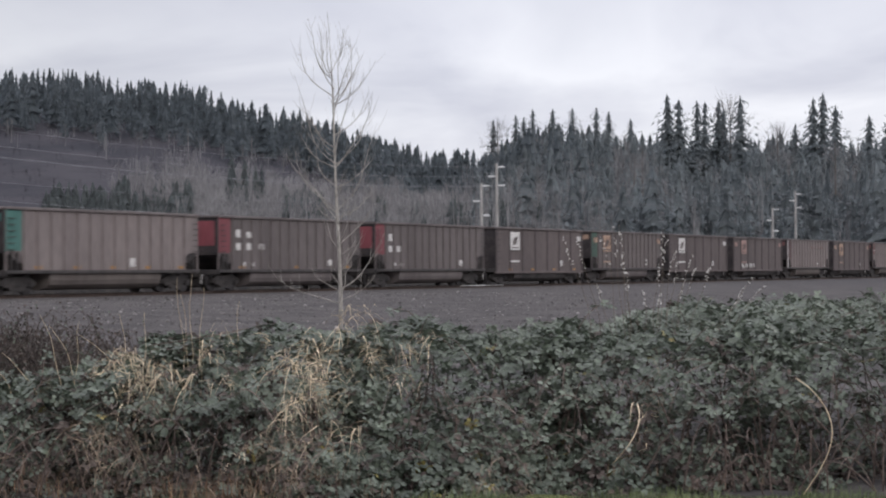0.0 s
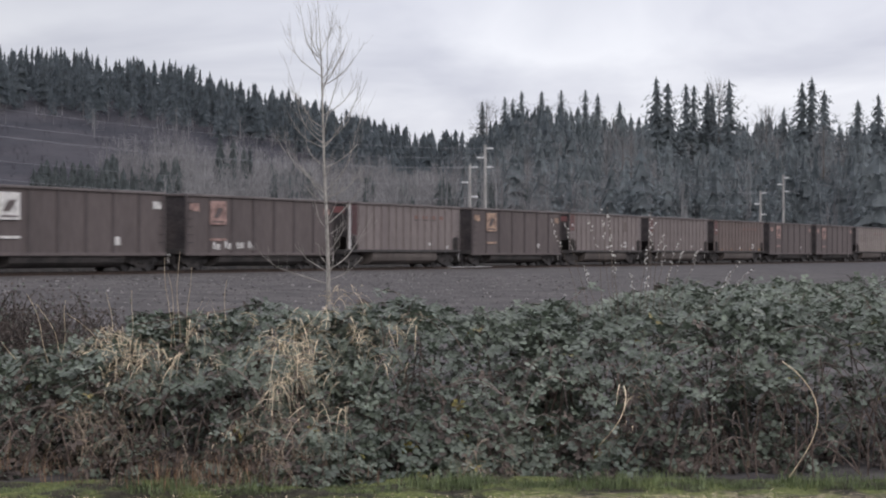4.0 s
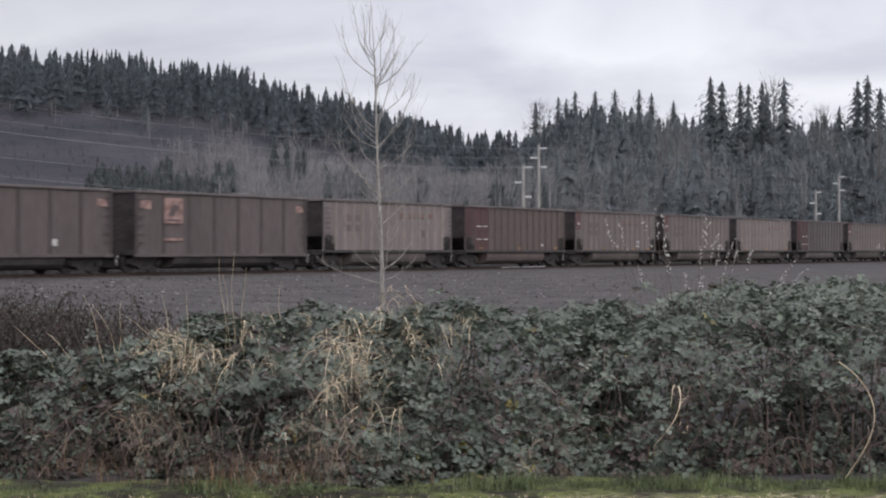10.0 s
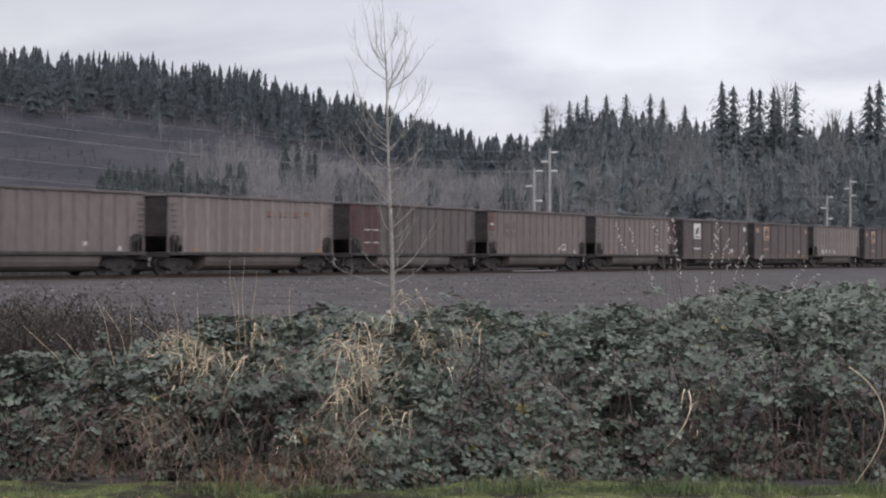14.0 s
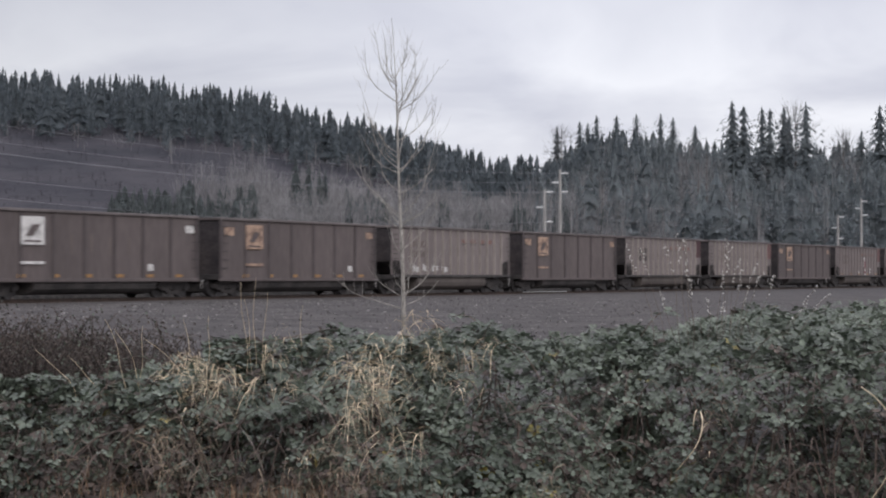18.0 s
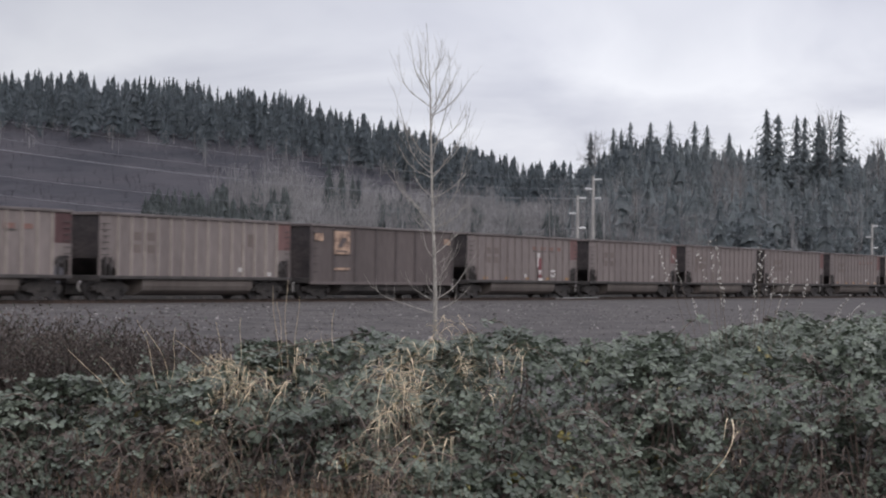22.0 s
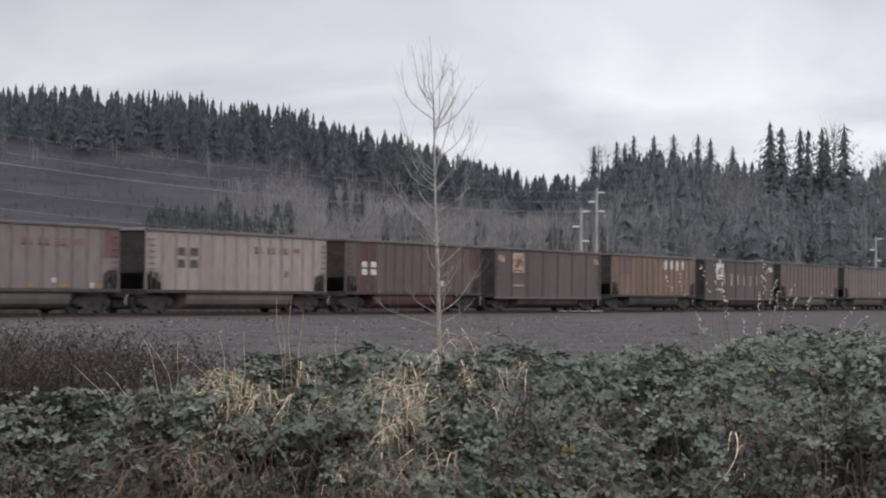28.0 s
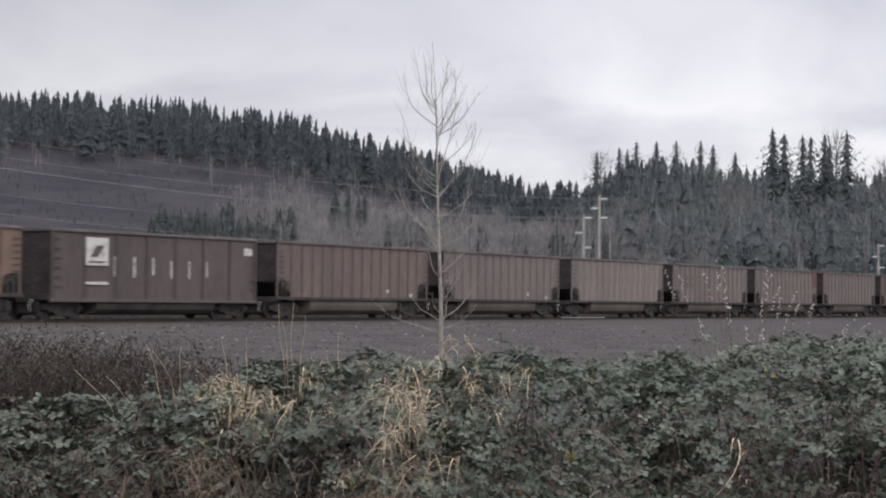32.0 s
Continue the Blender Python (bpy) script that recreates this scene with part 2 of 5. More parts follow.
M_SHRUB = mat("dull_brown_twig", (0.036, 0.029, 0.026), (0.078, 0.061, 0.053), scale=6, rough=0.8, per_piece=0.4)

# ---- helpers for building ----


def part(name, bm, material, parent=None, label=""):
    """Link a bmesh as one mesh object, under a thing or a part."""
    me = bpy.data.meshes.new(name)
    bm.to_mesh(me)
    bm.free()
    me.materials.append(material)
    ob = new(name, me)
    ob.parent = parent
    if label:
        ob["label"] = label
    return ob


def share(name, me, parent, m, label=""):
    """Another object on a mesh that exists."""
    ob = new(name, me)
    ob.parent = parent
    ob.matrix_basis = m
    if label:
        ob["label"] = label
    return ob


def tri_object(name, verts, faces, material, parent=None, smooth=False):
    """One mesh object from numpy arrays of vertices and triangles."""
    verts, faces = np.asarray(verts, np.float32), np.asarray(faces, np.int32)
    me = bpy.data.meshes.new(name)
    me.vertices.add(len(verts))
    me.vertices.foreach_set("co", verts.ravel())
    me.loops.add(faces.size)
    me.loops.foreach_set("vertex_index", faces.ravel())
    me.polygons.add(len(faces))
    me.polygons.foreach_set("loop_start", np.arange(0, faces.size, 3, dtype=np.int32))
    me.polygons.foreach_set("use_smooth", np.full(len(faces), smooth))
    me.update(calc_edges=True)
    me.materials.append(material)
    ob = new(name, me)
    ob.parent = parent
    return ob


def thing(name, label, category, m=None, group="", kind=""):
    ob = new(name)
    ob.empty_display_size = 0.3
    if m is not None:
        ob.matrix_basis = m
    return tagged(ob, label, category, group, kind)


def box(bm, x0, x1, y0, y1, z0, z1, chamfer=0.0):
    v = [bm.verts.new((x, y, z)) for z in (z0, z1) for x, y in ((x0, y0), (x1, y0), (x1, y1), (x0, y1))]
    fs = [bm.faces.new([v[i] for i in q]) for q in ((3, 2, 1, 0), (4, 5, 6, 7), (0, 1, 5, 4), (1, 2, 6, 5), (2, 3, 7, 6), (3, 0, 4, 7))]
    if chamfer:
        es = list({e for f in fs for e in f.edges})
        bmesh.ops.bevel(bm, geom=es, offset=chamfer, segments=1, affect="EDGES")


def prism(bm, pts, axis, a, b):
    """Extrude a polygon in the plane across axis ('x' or 'y') from a to b."""
    def at(p, c):
        return (c, p[0], p[1]) if axis == "x" else (p[0], c, p[1])
    lo, hi = [bm.verts.new(at(p, a)) for p in pts], [bm.verts.new(at(p, b)) for p in pts]
    k = len(pts)
    bm.faces.new(lo)
    bm.faces.new(hi[::-1])
    for i in range(k):
        j = (i + 1) % k
        bm.faces.new((lo[j], lo[i], hi[i], hi[j]))
    bmesh.ops.recalc_face_normals(bm, faces=bm.faces[:])


def disc(bm, c, axis, r, half, n=14):
    """A short cylinder with its axis along x or y."""
    pts = [(c[0 if axis == "y" else 1] + r * math.cos(2 * math.pi * i / n), c[2] + r * math.sin(2 * math.pi * i / n)) for i in range(n)]
    mid = c[1] if axis == "y" else c[0]
    prism(bm, pts, axis, mid - half, mid + half)


def tubes(paths, sides=5):
    """Vertices and triangles of many tapered tubes: each path is a list of (point, radius)."""
    vs, fs, base = [], [], 0
    ring = np.array([(math.cos(2 * math.pi * i / sides), math.sin(2 * math.pi * i / sides)) for i in range(sides)])
    for path in paths:
        pts = np.array([p for p, r in path], float)
        rad = np.array([r for p, r in path], float)
        d = np.gradient(pts, axis=0)
        d /= np.linalg.norm(d, axis=1)[:, None] + 1e-9
        side = np.cross(d, (0.31, 0.17, 0.94) if abs(d[0][2]) < 0.9 else (1, 0.2, 0))
        side /= np.linalg.norm(side, axis=1)[:, None] + 1e-9
        other = np.cross(d, side)
        v = pts[:, None] + rad[:, None, None] * (ring[None, :, :1] * side[:, None] + ring[None, :, 1:] * other[:, None])
        vs.append(v.reshape(-1, 3))
        k = len(pts)
        for i in range(k - 1):
            for j in range(sides):
                a, b = base + i * sides + j, base + i * sides + (j + 1) % sides
                fs += [(a, b, b + sides), (a, b + sides, a + sides)]
        base += k * sides
    return np.concatenate(vs), np.array(fs)


def scatter(proto_v, proto_f, mats):
    """Many copies of one small mesh, each by a 3x4 matrix, as arrays for one object."""
    mats = np.asarray(mats)
    v = np.einsum("nij,kj->nki", mats[:, :, :3], proto_v) + mats[:, None, :, 3]
    f = proto_f[None] + (np.arange(len(mats)) * len(proto_v))[:, None, None]
    return v.reshape(-1, 3), f.reshape(-1, 3)


def stack(pieces):
    vs, fs, base = [], [], 0
    for v, f in pieces:
        vs.append(v)
        fs.append(np.asarray(f) + base)
        base += len(v)
    return np.concatenate(vs), np.concatenate(fs)


def spin(rx, ry, rz, s):
    m = np.array(Euler((rx, ry, rz)).to_matrix())
    return m * np.asarray(s)


# ---- the lie of the land ----
ALPHA = radians(28.46)                     # heading of the track, right of +Y
U = np.array([math.sin(ALPHA), math.cos(ALPHA)])
N = np.array([-math.cos(ALPHA), math.sin(ALPHA)])
TRACK_Q = 55.27                            # from the eye square to the track's centre line
RAIL_Z = 0.58
LIFT = 0.11                                # from the rail up to the level that car heights count from


def smooth(a, b, x):
    t = np.clip((np.asarray(x, float) - a) / (b - a), 0, 1)
    return t * t * (3 - 2 * t)


def land(x, y):
    """Height of the ground."""
    x, y = np.asarray(x, float), np.asarray(y, float)
    q = x * N[0] + y * N[1]
    r, az = np.hypot(x, y), np.degrees(np.arctan2(x, y))
    z = 0.40 * smooth(9, 46, q)
    ripple = 0.25 * np.sin(az * 1.7 + 0.6) + 0.16 * np.sin(az * 3.9 + 2) + 0.10 * np.sin(az * 7.3)
    left = np.interp(az, [-60, -25, -13, -9.7, -6.4, -5, -3.6, -2.2, -1.2, 0.5, 3, 8, 30], [4.4, 4.9, 4.76, 4.66, 4.25, 3.82, 3.55, 3.2, 2.92, 2.36, 2.2, 1.2, 0.6])
    crest_l = (left + 0.12 * ripple) * 19.2 * smooth(330, 1130, r)
    right = np.interp(az, [1.2, 2.4, 4, 6, 7.2, 8.5, 14, 30, 60], [0, 2.1, 2.8, 2.85, 2.55, 2.4, 2.35, 2.4, 1.8])
    crest_r = (right + 0.2 * ripple * (az > 2)) * 13.6 * smooth(400, 800, r)
    front = smooth(-100, -60, az) * (1 - smooth(70, 100, az))
    return z + np.maximum(crest_l, crest_r) * front


def place(az, dist):
    a = radians(az)
    x, y = dist * math.sin(a), dist * math.cos(a)
    return np.array([x, y, float(land(x, y))])


# ground: one sheet from the camera's feet to beyond the hills
rings = np.concatenate([np.linspace(0, 80, 33), np.geomspace(84, 4500, 74)])
spokes = np.radians(np.concatenate([np.arange(-180, -40, 5), np.arange(-40, 40, 0.8), np.arange(40, 180, 5)]))
gx, gy = rings[:, None] * np.sin(spokes), rings[:, None] * np.cos(spokes)
gz = land(gx, gy)
g_v = np.stack([gx, gy, gz], -1).reshape(-1, 3)
ns = len(spokes)
i, j = np.meshgrid(np.arange(len(rings) - 1), np.arange(ns), indexing="ij")
a, b = i * ns + j, i * ns + (j + 1) % ns
g_f = np.concatenate([np.stack([a, b + ns, b], -1).reshape(-1, 3), np.stack([a, a + ns, b + ns], -1).reshape(-1, 3)])
M_GROUND = mat("stony_field", (0.041, 0.036, 0.036), (0.083, 0.073, 0.071), scale=0.5, rough=0.95, bump=0.8, bump_scale=9, fine=0.45)
gn, gl = M_GROUND.node_tree.nodes, M_GROUND.node_tree.links
g_base = gn["Principled BSDF"].inputs["Base Color"]
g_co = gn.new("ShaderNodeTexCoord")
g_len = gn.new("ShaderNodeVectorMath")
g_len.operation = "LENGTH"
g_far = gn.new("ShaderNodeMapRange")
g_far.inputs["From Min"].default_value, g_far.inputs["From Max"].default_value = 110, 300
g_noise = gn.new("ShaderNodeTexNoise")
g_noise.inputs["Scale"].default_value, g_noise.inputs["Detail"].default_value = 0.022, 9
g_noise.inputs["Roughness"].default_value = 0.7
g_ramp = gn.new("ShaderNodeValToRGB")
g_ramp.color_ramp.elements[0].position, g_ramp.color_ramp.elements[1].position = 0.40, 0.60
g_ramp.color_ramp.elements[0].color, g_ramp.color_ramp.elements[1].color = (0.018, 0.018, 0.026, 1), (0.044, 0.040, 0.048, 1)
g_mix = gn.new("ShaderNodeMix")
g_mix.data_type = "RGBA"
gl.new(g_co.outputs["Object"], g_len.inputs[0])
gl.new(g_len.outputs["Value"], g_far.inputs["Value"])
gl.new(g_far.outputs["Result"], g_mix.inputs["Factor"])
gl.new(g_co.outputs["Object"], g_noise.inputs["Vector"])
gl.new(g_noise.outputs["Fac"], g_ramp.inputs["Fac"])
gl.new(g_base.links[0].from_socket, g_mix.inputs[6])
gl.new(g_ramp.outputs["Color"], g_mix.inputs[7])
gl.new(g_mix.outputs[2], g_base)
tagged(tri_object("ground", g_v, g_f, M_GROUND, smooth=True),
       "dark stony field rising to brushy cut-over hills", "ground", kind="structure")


def strip_grid(name, x0, x1, y0, y1, step, rise, wobble, material, label, category, near=0.0, far=0.0):
    """A lumpy patch of ground laid on the sheet, its edges sunk into it."""
    nx, ny = int((x1 - x0) / step), int((y1 - y0) / step)
    X, Y = np.meshgrid(np.linspace(x0, x1, nx), np.linspace(y0, y1, ny), indexing="ij")
    Y = Y + 0.10 * np.sin(X * 1.1 + 0.7) + 0.05 * np.sin(X * 3.3)
    u = (Y - y0) / (y1 - y0)
    Y = Y + np.clip(0.3 - X / 1.6, 0, 1) * (near * (1 - u) + far * u)
    Z = np.array([[noise.noise((p * 2.2, q * 2.2, 3.1)) + 0.6 * noise.noise((p * 7, q * 7, 1.1)) for p, q in zip(r1, r2)] for r1, r2 in zip(X, Y)])
    edge = np.minimum(np.arange(ny), np.arange(ny)[::-1])[None] / (0.12 * ny)
    Z = land(X, Y) + rise * np.clip(edge, -1, 1) + wobble * Z * np.clip(edge, 0, 1) - 0.02 * (edge == 0)
    v = np.stack([X, Y, Z], -1).reshape(-1, 3)
    i, j = np.meshgrid(np.arange(nx - 1), np.arange(ny - 1), indexing="ij")
    a = i * ny + j
    f = np.concatenate([np.stack([a, a + ny, a + ny + 1], -1).reshape(-1, 3), np.stack([a, a + ny + 1, a + 1], -1).reshape(-1, 3)])
    return tagged(tri_object(name, v, f, material, smooth=True), label, category, kind="structure")


strip_grid("dirt_track", -9, 9, -3.0, 11.92, 0.11, 0.05, 0.03, M_DIRT, "dark damp dirt track with straw litter", "dirt track", far=0.24)
strip_grid("verge", -9, 9, 11.70, 12.9, 0.06, 0.05, 0.025, M_MOSS, "bright mossy grass verge at the foot of the brambles", "verge", near=0.24)

# ---- railway ----
HEAD = math.degrees(math.atan2(U[1], U[0]))


def track_pose(s, q=TRACK_Q, z=RAIL_Z):
    """Local x runs along the track away from the camera, y square to it."""
    p = U * s + N * q
    return pose(p[0], p[1], z, 0, 0, HEAD)


S0, S1 = -260.0, 940.0
rail_base = track_pose(0)
bed = bmesh.new()
prism(bed, [(-5.6, -0.66), (-3.2, -0.13), (-2.6, -0.11), (-1.6, -0.15), (1.6, -0.15), (3.0, -0.2), (5.2, -0.8)], "x", S0, S1)
ballast = tagged(part("ballast_bed", bed, M_BALLAST), "grey crushed-stone ballast bed under the track", "ballast", kind="structure")
ballast.matrix_basis = rail_base
# unseen bank, added so that the gap under the cars reads dark
bank = bmesh.new()
prism(bank, [(4.2, -0.7), (5.2, 0.30), (6.4, 0.52), (8.0, 0.45), (11.0, -0.75)], "x", S0, S1)
far_bank = tagged(part("added_dark_bank", bank, M_DIRT), "low dark bank added behind the track to darken the gap under the cars", "earth bank", kind="structure")
far_bank.matrix_basis = rail_base
rails = thing("railway_track", "rusty railway track on timber sleepers in grey ballast", "railway track", rail_base, kind="structure")
for side in (-0.7525, 0.7525):
    bm = bmesh.new()
    prism(bm, [(side - 0.07, -0.15), (side + 0.07, -0.15), (side + 0.012, -0.12), (side + 0.012, -0.035), (side + 0.036, -0.025),
               (side + 0.034, -0.002), (side - 0.034, -0.002), (side - 0.036, -0.025), (side - 0.012, -0.035), (side - 0.012, -0.12)], "x", S0, S1)
    part("rail", bm, M_RAIL, rails)
bm = bmesh.new()
box(bm, -0.11, 0.11, -1.3, 1.3, -0.30, -0.148, 0.012)
tie = part("sleeper", bm, M_TIE, rails)
tie.matrix_basis = pose(40, 0, 0)
for k in range(1, 290):
    share("sleeper", tie.data, rails, pose(40 + 0.6 * k, 0, 0))

# a near-white strip on the near rail paints in its reflection of the sky
bm = bmesh.new()
box(bm, 107.5, 114.0, -0.795, -0.722, -0.034, 0.001, 0.006)
part("glint_strip", bm, M_RAIL_GLINT, rails, "painted glint of sky along a stretch of the near rail")

# ---- coal cars ----
CAR = 16.15          # length over couplers
HALF = 7.18          # half the body's length
SIDE = 1.52          # side sheet from the centre line
SILL, TOP = 0.93, 3.72


def side_outline(low, notch):
    """Outline of a side sheet in x and z, its lower ends cut away where the notch is set."""
    if not notch:
        return [(-HALF, low), (HALF, low), (HALF, TOP), (-HALF, TOP)]
    w, h = 1.12, 0.86
    half = [(HALF - w, low), (HALF - w, low + h * 0.62), (HALF - w + 0.16, low + h * 0.88), (HALF - w + 0.5, low + h), (HALF, low + h), (HALF, TOP)]
    return half + [(-x, z) for x, z in half[::-1]]


def mesh_of(build, material, name):
    bm = bmesh.new()
    build(bm)
    me = bpy.data.meshes.new(name)
    bm.to_mesh(me)
    bm.free()
    me.materials.append(material)
    return me


shared = {}


def car_mesh(key, material, build):
    """Alike parts of all the cars stand on one mesh."""
    k = (key, material.name)
    if k not in shared:
        shared[k] = mesh_of(build, material, key)
    return shared[k]


def wheelset_mesh(bm):
    for y in (-0.76, 0.76):
        disc(bm, (0, y, 0), "y", 0.4572, 0.055, 20)
        disc(bm, (0, y - math.copysign(0.07, y), 0), "y", 0.487, 0.018, 20)
        disc(bm, (0, y + math.copysign(0.07, y), 0), "y", 0.14, 0.03, 8)
    disc(bm, (0, 0, 0), "y", 0.085, 1.0, 8)
    for a in (0.4, 2.5, 4.6):
        box(bm, 0.24 * math.cos(a) - 0.04, 0.24 * math.cos(a) + 0.04, -0.83, 0.83, 0.24 * math.sin(a) - 0.04, 0.24 * math.sin(a) + 0.04)


def frame_mesh(bm):
    """Cast side frame of a truck with its spring nest."""
    pts = [(-1.22, 0.42), (-1.22, 0.60), (-0.95, 0.74), (-0.3, 0.80), (0.3, 0.80), (0.95, 0.74), (1.22, 0.60), (1.22, 0.42), (0.72, 0.42), (0.42, 0.16), (-0.42, 0.16), (-0.72, 0.42)]
    prism(bm, pts, "y", -0.07, 0.07)
    for x in (-0.2, 0.0, 0.2):
        disc(bm, (x, 0, 0.42), "y", 0.09, 0.11, 8)
    for x in (-0.89, 0.89):
        disc(bm, (x, 0, 0.47), "y", 0.15, 0.13, 10)


WHEELS = []


def truck(car, x):
    """Two-axle truck: bolster with side frames and turning wheelsets."""
    ob = share("truck", car_mesh("bolster", M_TRUCK, lambda bm: (box(bm, -0.2, 0.2, -1.0, 1.0, 0.45, 0.78, 0.04), box(bm, -1.15, 1.15, -0.55, 0.55, 0.22, 0.70, 0.05), box(bm, -0.5, -0.36, -0.9, 0.9, 0.25, 0.42), box(bm, 0.36, 0.5, -0.9, 0.9, 0.25, 0.42))), car, pose(x, 0, -LIFT))
    for y in (-1.02, 1.02):
        share("side_frame", car_mesh("side_frame", M_TRUCK, frame_mesh), ob, pose(0, y, 0))
    for wx in (-0.89, 0.89):
        w = share("wheelset", car_mesh("wheelset", M_WHEEL, wheelset_mesh), ob, pose(wx, 0, 0.4572))
        WHEELS.append((w, wx))
    return ob


def coal_car(label, deep, paint, rib_paint=None, start=None, finish=None, ribs=14, plate=None, letters="", reflectors=0,
             white_post=False, stencils=(), patches=(), tub=M_TUB, end_top=None, red_bay=False):
    """A coal car: x runs from its leading end to its trailing end, the near side at negative y."""
    car = thing("coal_car", label, "coal car", group="coal cars of the train")
    low = 0.74 if deep else SILL
    rib_paint = rib_paint or paint
    for sy in (-1, 1):
        y0, y1 = sorted((sy * SIDE, sy * (SIDE - 0.03)))
        share("side_sheet", car_mesh("side_sheet%d%d" % (deep, sy), paint, lambda bm: prism(bm, side_outline(low, not deep), "y", y0, y1)), car, pose(0, 0, 0))
        share("top_chord", car_mesh("top_chord", M_GREY, lambda bm: box(bm, -HALF - 0.02, HALF + 0.02, -0.075, 0.075, TOP - 0.11, TOP + 0.02, 0.02)), car, pose(0, sy * (SIDE + 0.02), 0))
        share("side_sill", car_mesh("side_sill%d" % deep, M_DEEP if deep else M_SOOT, lambda bm: box(bm, -HALF - 0.05, HALF + 0.05, -0.07, 0.07, -0.10, 0.05, 0.015)), car, pose(0, sy * (SIDE + 0.01), low))
        # ribs: hat sections that stand proud of the sheet
        a, b = (-HALF + 0.06, HALF - 0.06) if deep else (-HALF + 1.2, HALF - 1.2)
        wide = 0.10 if deep else 0.055
        deepness = 0.07 if deep else 0.085
        h = TOP - 0.10 - low - 0.05
        for k in range(ribs):
            x = a + (b - a) * k / (ribs - 1)
            rot = Matrix(((0, -sy, 0, x), (0, 0, sy, sy * (SIDE + 0.001)), (h, 0, 0, low + 0.05), (0, 0, 0, 1)))
            me = car_mesh("rib%d%d" % (deep, sy), rib_paint, lambda bm: [prism(bm, [(-wide, 0), (-wide * 0.65, deepness), (wide * 0.65, deepness), (wide, 0)], "x", 0, 1)])
            share("rib", me, car, rot)
        # end ladders: rungs in the last bay
        for ex in (-1, 1):
            for k in range(6):
                z = low + 0.95 + 0.27 * k if not deep else low + 0.55 + 0.4 * k
                share("rung", car_mesh("rung", M_TRUCK, lambda bm: box(bm, -0.22, 0.22, -0.018, 0.018, -0.018, 0.018)), car, pose(ex * (HALF - 0.32), sy * (SIDE + 0.09), z))
            if not deep:
                for px in (0.05, 0.42, 0.78):
                    share("end_post", car_mesh("end_post", M_SOOT if px > 0.1 else paint, lambda bm: box(bm, -0.045, 0.045, -0.05, 0.05, 0, 0.84, 0.01)), car, pose(ex * (HALF - px), sy * (SIDE - 0.03), SILL + 0.02))
    # ends, sloping floor and the tub between the trucks
    for ex in (-1, 1):
        x0, x1 = sorted((ex * HALF, ex * (HALF - 0.04)))
        zlow = low + 0.2 if deep else low + 0.8
        share("end_sheet", car_mesh("end_sheet%d%d" % (deep, ex), M_END, lambda bm: box(bm, x0, x1, -SIDE + 0.035, SIDE - 0.035, zlow, TOP - 0.02)), car, pose(0, 0, 0))
        share("end_chord", car_mesh("end_chord", paint, lambda bm: box(bm, -0.06, 0.06, -SIDE + 0.1, SIDE - 0.1, TOP - 0.12, TOP + 0.015, 0.02)), car, pose(ex * (HALF + 0.02), 0, 0))
        share("slope_sheet", car_mesh("slope_sheet%d" % ex, M_SOOT, lambda bm: prism(bm, [(ex * (HALF - 0.05), low + 0.84), (ex * (HALF - 1.9), low + 0.02), (ex * (HALF - 1.9), low - 0.04), (ex * (HALF - 0.05), low + 0.78)], "y", -SIDE + 0.04, SIDE - 0.04)), car, pose(0, 0, 0))
        share("end_sill", car_mesh("end_sill", M_SOOT, lambda bm: box(bm, -0.12, 0.12, -1.5, 1.5, 0.72, 0.98, 0.02)), car, pose(ex * (HALF - 0.1), 0, 0))
        share("coupler", car_mesh("coupler%d" % ex, M_TRUCK, lambda bm: (box(bm, -0.45, 0.40, -0.09, 0.09, -0.1, 0.1, 0.02), box(bm, 0.22, 0.46, -0.16, 0.10, -0.14, 0.14, 0.04)) if ex > 0 else (box(bm, -0.40, 0.45, -0.09, 0.09, -0.1, 0.1, 0.02), box(bm, -0.46, -0.22, -0.10, 0.16, -0.14, 0.14, 0.04))), car, pose(ex * (HALF + 0.44), 0, 0.84))
        truck(car, ex * 5.9)
    share("centre_sill", car_mesh("centre_sill", M_SOOT, lambda bm: box(bm, -HALF - 0.1, HALF + 0.1, -0.35, 0.35, 0.62, 0.95)), car, pose(0, 0, 0))
    share("floor", car_mesh("floor", M_SOOT, lambda bm: box(bm, -HALF + 1.9, HALF - 1.9, -SIDE + 0.04, SIDE - 0.04, 0.90, 0.95)), car, pose(0, 0, 0))
    tub_pts = [(-SIDE + 0.06, 0.92), (-SIDE + 0.07, 0.54), (-SIDE + 0.15, 0.33), (-SIDE + 0.36, 0.18), (-SIDE + 0.8, 0.09), (SIDE - 0.8, 0.09), (SIDE - 0.36, 0.18), (SIDE - 0.15, 0.33), (SIDE - 0.07, 0.54), (SIDE - 0.06, 0.92)]
    share("tub", car_mesh("tub", M_SOOT if deep else tub, lambda bm: prism(bm, tub_pts, "x", -4.15, 4.15)), car, pose(0, 0, 0))
    # air hose and cut lever between the cars
    hose = [((-HALF - 0.30 - 0.14 * math.sin(u * 2.6), -0.75, 0.74 - 0.46 * u), 0.025) for u in np.linspace(0, 1, 7)]
    if ("hose", "") not in shared:
        hv, hf = tubes([hose], 6)
        ob = tri_object("air_hose", hv, hf, M_WHITE, car)
        shared[("hose", "")] = ob.data
    else:
        share("air_hose", shared[("hose", "")], car, pose(0, 0, 0))

    def panel(name, x0, x1, z0, z1, material, proud=0.008, label=""):
        me = car_mesh("%s %.2f %.2f" % (name, x1 - x0, z1 - z0), material, lambda bm: box(bm, 0, x1 - x0, -0.006, 0.006, 0, z1 - z0))
        return share(name, me, car, pose(x0, -(SIDE + proud), z0), label)

